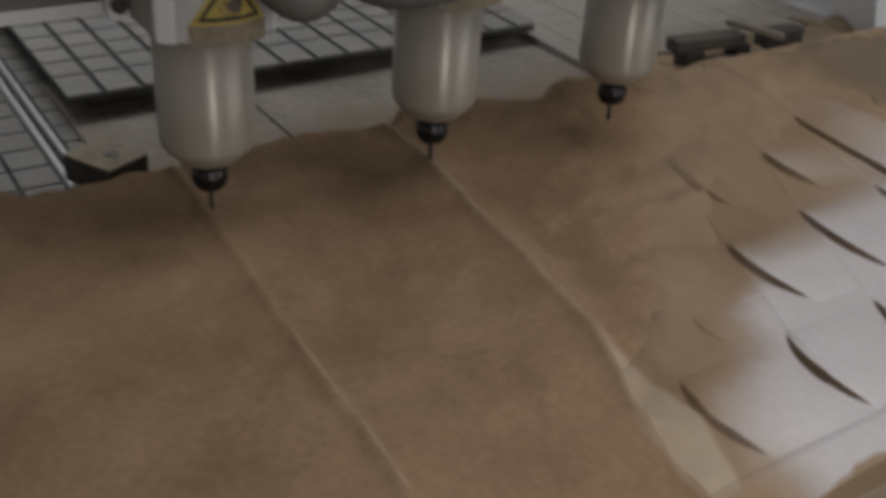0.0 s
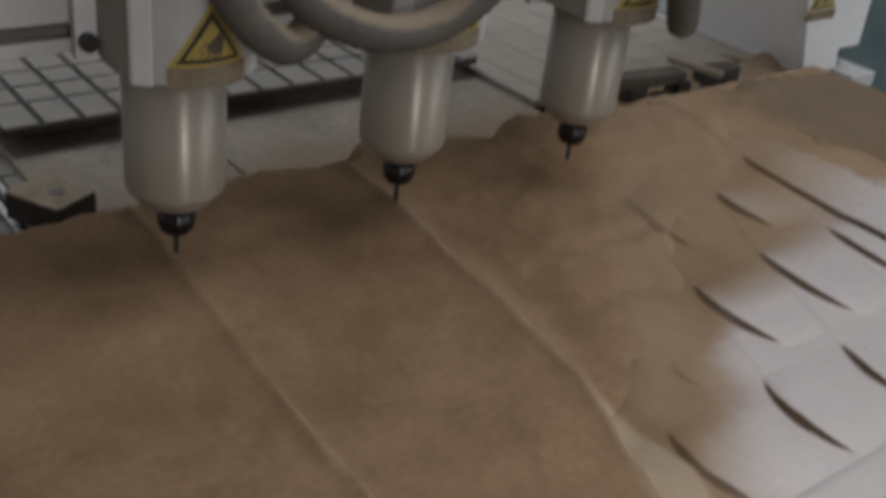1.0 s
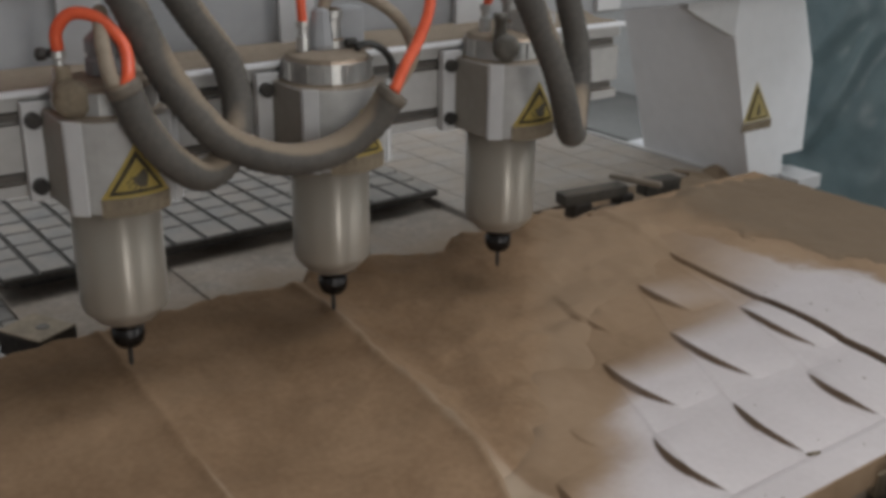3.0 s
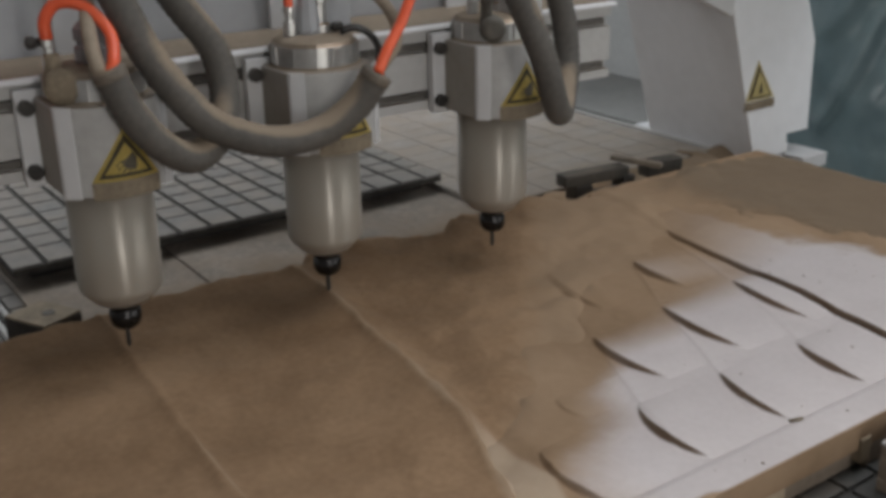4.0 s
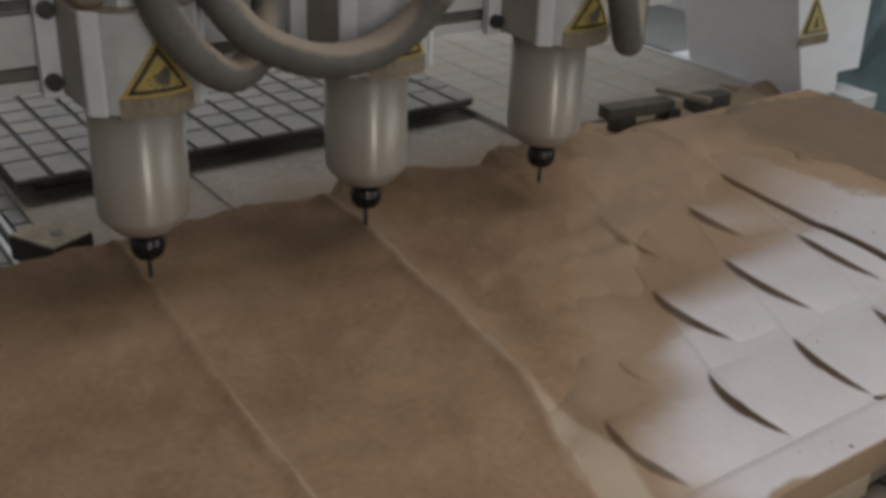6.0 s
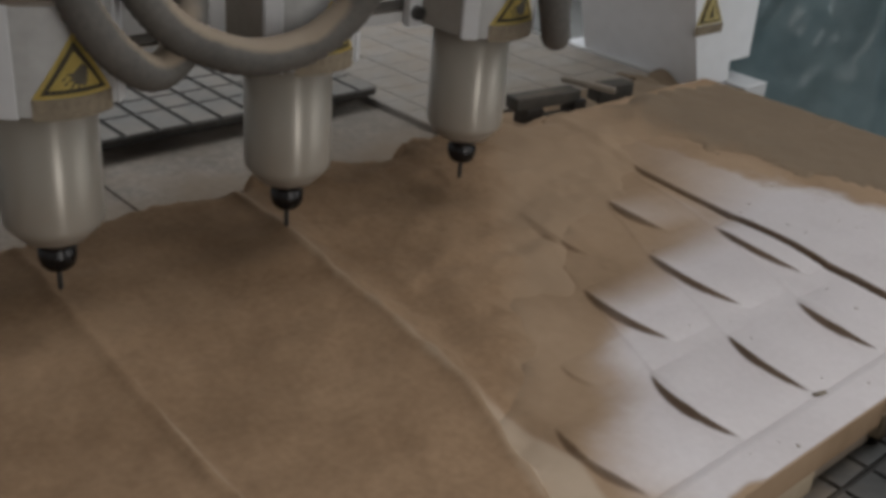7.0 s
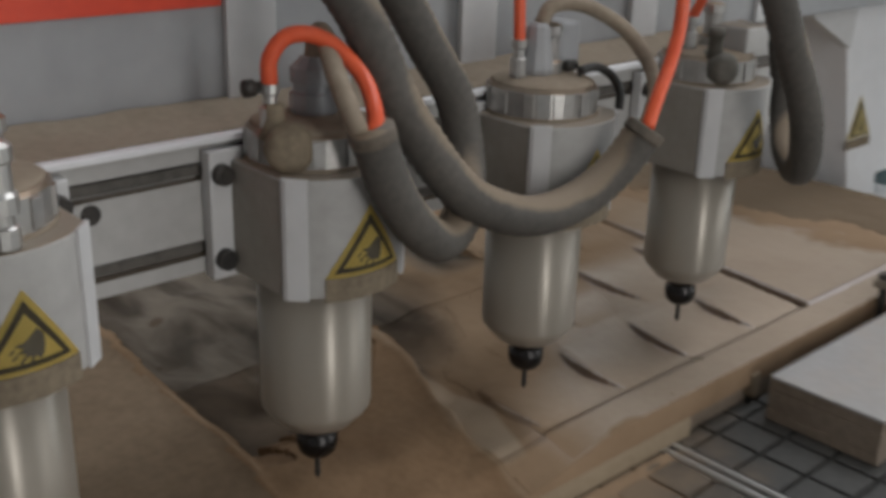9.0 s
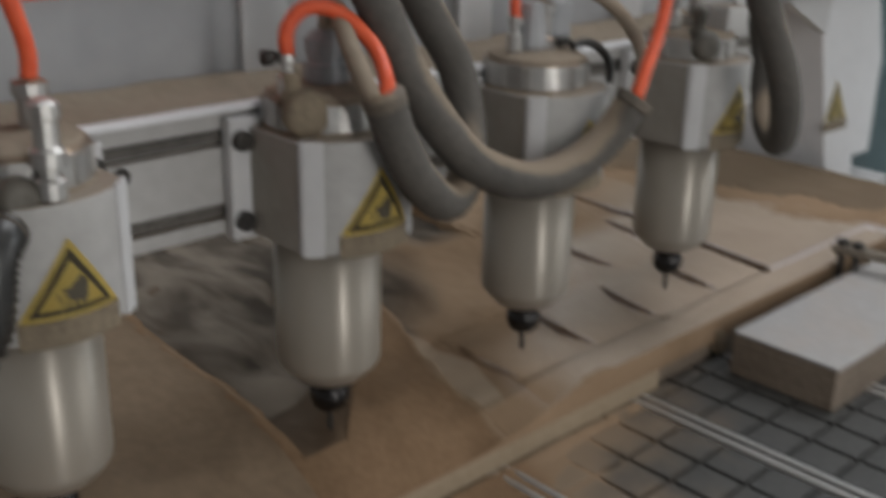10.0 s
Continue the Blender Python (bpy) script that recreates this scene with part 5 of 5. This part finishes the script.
slot.matrix_world = pose(-0.648, -0.052, BED + 0.004, 0, 0, 1)
rear = tagged(new("rear_clamp"), "black steel clamp bar with a cross arm behind the board", "clamp")
part("bar", box(-0.150, 0.005, -0.018, 0.018, 0.062, 0.086, 0.003), M["clamp"], rear)
part("bar", box(0.055, 0.145, -0.018, 0.018, 0.052, 0.084, 0.003), M["clamp"], rear)
part("foot", box(-0.125, -0.085, -0.02, 0.02, 0.0, 0.062, 0.003), M["black"], rear)
part("foot", box(-0.01, 0.020, -0.02, 0.02, 0.0, 0.066, 0.003), M["black"], rear)
part("foot", box(0.085, 0.115, -0.018, 0.018, 0.0, 0.052, 0.003), M["black"], rear)
part("rod", box(-0.085, -0.01, -0.012, 0.004, 0.034, 0.044, 0.002), M["clamp"], rear)
arm = part("cross_arm", box(-0.009, 0.009, -0.062, 0.045, 0.0, 0.011, 0.003), M["spanner"], rear, "scuffed steel cross arm")
arm.matrix_local = pose(0.022, -0.004, 0.0865, 5, 0, 40)
rear.matrix_world = pose(0.535, 0.897, BED + 0.002, 0, 0, -7)
corner = tagged(new("block_clamp"), "dusty steel clamp block with a bolt hole behind the board", "clamp")
part("block", box(-0.036, 0.036, -0.034, 0.055, 0.0, 0.036, 0.003), M["black"], corner, "dark steel sides")
part("top_dust", box(-0.0355, 0.0355, -0.0335, 0.0545, 0.0362, 0.0395, 0.0015), M["band"], corner, "layer of settled dust")
part("bolt_hole", turned([(0.0001, 0.0404), (0.0065, 0.0404), (0.0085, 0.0415), (0.0100, 0.0408), (0.0105, 0.0394)], (0.004, 0.002, 0), 14), M["slot"], corner, "dark sunken bolt hole")
corner.matrix_world = pose(-0.616, 0.953, 0.8139, 0, 0, 27)

def spanner(label, m, length):
    t = tagged(new("spanner"), label, "spanner")
    head = [(0.030 * math.cos(radians(a)), 0.030 * math.sin(radians(a))) for a in range(40, 321, 14)]
    jaw = [(0.010, -0.013), (-0.006, -0.013), (-0.011, 0.0), (-0.006, 0.013), (0.010, 0.013)]
    part("jaw", prism(head + jaw, "z", 0, 0.009, 0.0012), M["spanner"], t, "open jaw")
    part("handle", prism([(-0.026, -0.012), (-0.045, -0.009), (-length, -0.011), (-length - 0.010, 0.0), (-length, 0.011), (-0.045, 0.009), (-0.026, 0.012)], "z", 0.001, 0.008, 0.0012), M["spanner"], t)
    t.matrix_world = m
    return t


spanner("dusty steel spanner lying on the vacuum bed", pose(-0.478, -0.190, BED + 0.0035, 0, 0, -17), 0.15)
spanner("dusty steel spanner lying beside another on the bed", pose(-0.460, -0.138, BED + 0.0035, 0, 0, -4), 0.14)

hx, hy = np.arange(-0.66, -0.50, 0.004), np.arange(-0.165, -0.045, 0.004)


def heap_height(x, y):
    r = ((x + 0.578) / 0.066) ** 2 + ((y + 0.100 - 0.25 * (x + 0.578)) / 0.034) ** 2 + 0.35 * lumps(x, y, 0.04, 2)
    return BED - 0.004 + 0.014 * smooth01(1.15 - r) + 0.0012 * lumps(x, y, 0.02, 1)


heap = field_mesh("sawdust_heap", hx, hy, heap_height, lambda x, y: heap_height(x, y) > BED - 0.0015, 0.004, M["dust"])
tagged(heap, "small heap of brown sawdust spilt on the vacuum bed", "sawdust", kind="stuff")

px, py = np.arange(-1.2, 0.06, 0.006), np.arange(-0.30, -0.0005, 0.006)


def spill_height(x, y):
    d = 1.25 * y - x + 0.07 * lumps(x, y, 0.16, 4) + 0.03 * lumps(x, y, 0.05, 2)
    return BED - 0.006 + 0.0068 * smooth01((d - 0.06) / 0.22) + 0.005 * smooth01((y + 0.03) / 0.03) * smooth01(d / 0.2) + 0.0005 * lumps(x, y, 0.03, 1)


spill = field_mesh("sawdust_spill", px, py, spill_height, lambda x, y: spill_height(x, y) > BED - 0.0045, 0.002, M["dust"])
tagged(spill, "brown sawdust spilt over the vacuum bed and into its grooves", "sawdust", kind="stuff")

# ---- plastic curtain and distance ----
CREASES = [  # along and up at both ends, how far it stands out, its width
    (0.19, 0.58, 0.40, 1.02, 0.040, 0.030), (0.16, 0.90, 0.34, 1.07, 0.035, 0.05), (1.00, 0.44, 1.50, 0.66, 0.035, 0.030),
    (0.95, 0.95, 1.35, 0.62, 0.030, 0.05), (0.62, 0.60, 0.80, 1.25, 0.030, 0.05), (1.30, 0.80, 1.62, 1.30, 0.035, 0.05), (0.40, 1.05, 0.62, 1.60, 0.035, 0.05),
]


def curtain():
    u, w = np.meshgrid(np.linspace(0, 1, 220), np.linspace(0, 1, 160), indexing="ij")
    fold = 0.05 * (1 - np.abs(np.sin(u * 11 + 2.4 * w))) ** 4 + 0.03 * np.sin(u * 38 + 2 * w) + 0.06 * np.sin(u * 17 + 11 * w) + 0.02 * np.sin(u * 51 - 17 * w)
    p, q = 2.73 * u, 2.9 * w
    fold = fold + 0.012 * lumps(p, q, 0.22, 3) + 0.005 * lumps(p, q, 0.09, 5)
    for p0, q0, p1, q1, out, wide in CREASES:
        dp, dq = p1 - p0, q1 - q0
        size = math.hypot(dp, dq)
        s = ((p - p0) * dp + (q - q0) * dq) / size ** 2
        d = ((q - q0) * dp - (p - p0) * dq) / size + 0.02 * np.sin(s * 4)
        fold = fold - out * np.clip(1 - np.abs(d) / np.where(d > 0, wide * 1.6, wide), 0, 1) ** 1.3 * smooth01(s * 4 + 0.3) * smooth01((1 - s) * 4 + 0.3)
    bm = bmesh.new()
    g = [[bm.verts.new((1.93 + 0.62 * u[i, j] + 0.9 * fold[i, j], 1.66 - 2.66 * u[i, j] + 0.3 * fold[i, j], 0.02 + 2.9 * w[i, j])) for j in range(160)] for i in range(220)]
    for i in range(219):
        for j in range(159):
            bm.faces.new((g[i][j], g[i + 1][j], g[i + 1][j + 1], g[i][j + 1]))
    bmesh.ops.solidify(bm, geom=bm.faces[:], thickness=0.003)
    return tagged(part("plastic_curtain", bm, M["film"], None, smooth=True), "hanging teal plastic dust curtain with shiny folds", "curtain")


curtain()


# ---- what moves ----
TRAVEL = [(0, 0.0), (7.55, 0.0), (7.7, -0.038), (8.0, -0.165), (8.25, -0.255), (8.5, -0.347), (8.75, -0.452), (9.0, -0.557), (9.12, -0.583), (9.3, -0.589), (10.0, -0.590)]


def reached(y):
    """When the draught of the spindles gets to the line y."""
    return max(7.63 + (AXIS_Y + 0.02 - y) / 0.39, 7.6)


def motions():
    for t in (gantry, *HEADS, *HOSES):
        x, y, z = t.location
        walk(t, [(s, pose(x, y + d, z)) for s, d in TRAVEL])
    for t, start in (*FILMS, (mound_film, 8.15), (far_film, 8.15), (rim_film, 8.3)):
        walk(t, [(0, pose(0, 0, -0.004)), (start, pose(0, 0, -0.004)), (start + 0.33, pose(0, 0, 0.0007)), (10.0, pose(0, 0, 0.0007))])
    for t, y, late in DRIFTS:
        # swept off when the spindles have come to the drift
        start = min(reached(y), 9.08) + late
        x, y, z = t.location
        lean = 1.0 if y < 0.66 else 0.0
        walk(t, [(0, pose(x, y, z)), (start, pose(x, y, z)), (start + 0.1, pose(x, y, z - 0.011, -20 * lean)), (start + 0.2, pose(x, y, z - 0.034, -32 * lean)), (start + 0.3, pose(x, y, z - 0.065, -34 * lean)), (10.0, pose(x, y, z - 0.065, -34 * lean))])
    for t, y in STREAKS:
        start = reached(y) + 0.42
        walk(t, [(0, pose(0, 0, -0.006)), (start, pose(0, 0, -0.006)), (start + 0.35, pose(0, 0, 0.0016)), (10.0, pose(0, 0, 0.0016))])


motions()
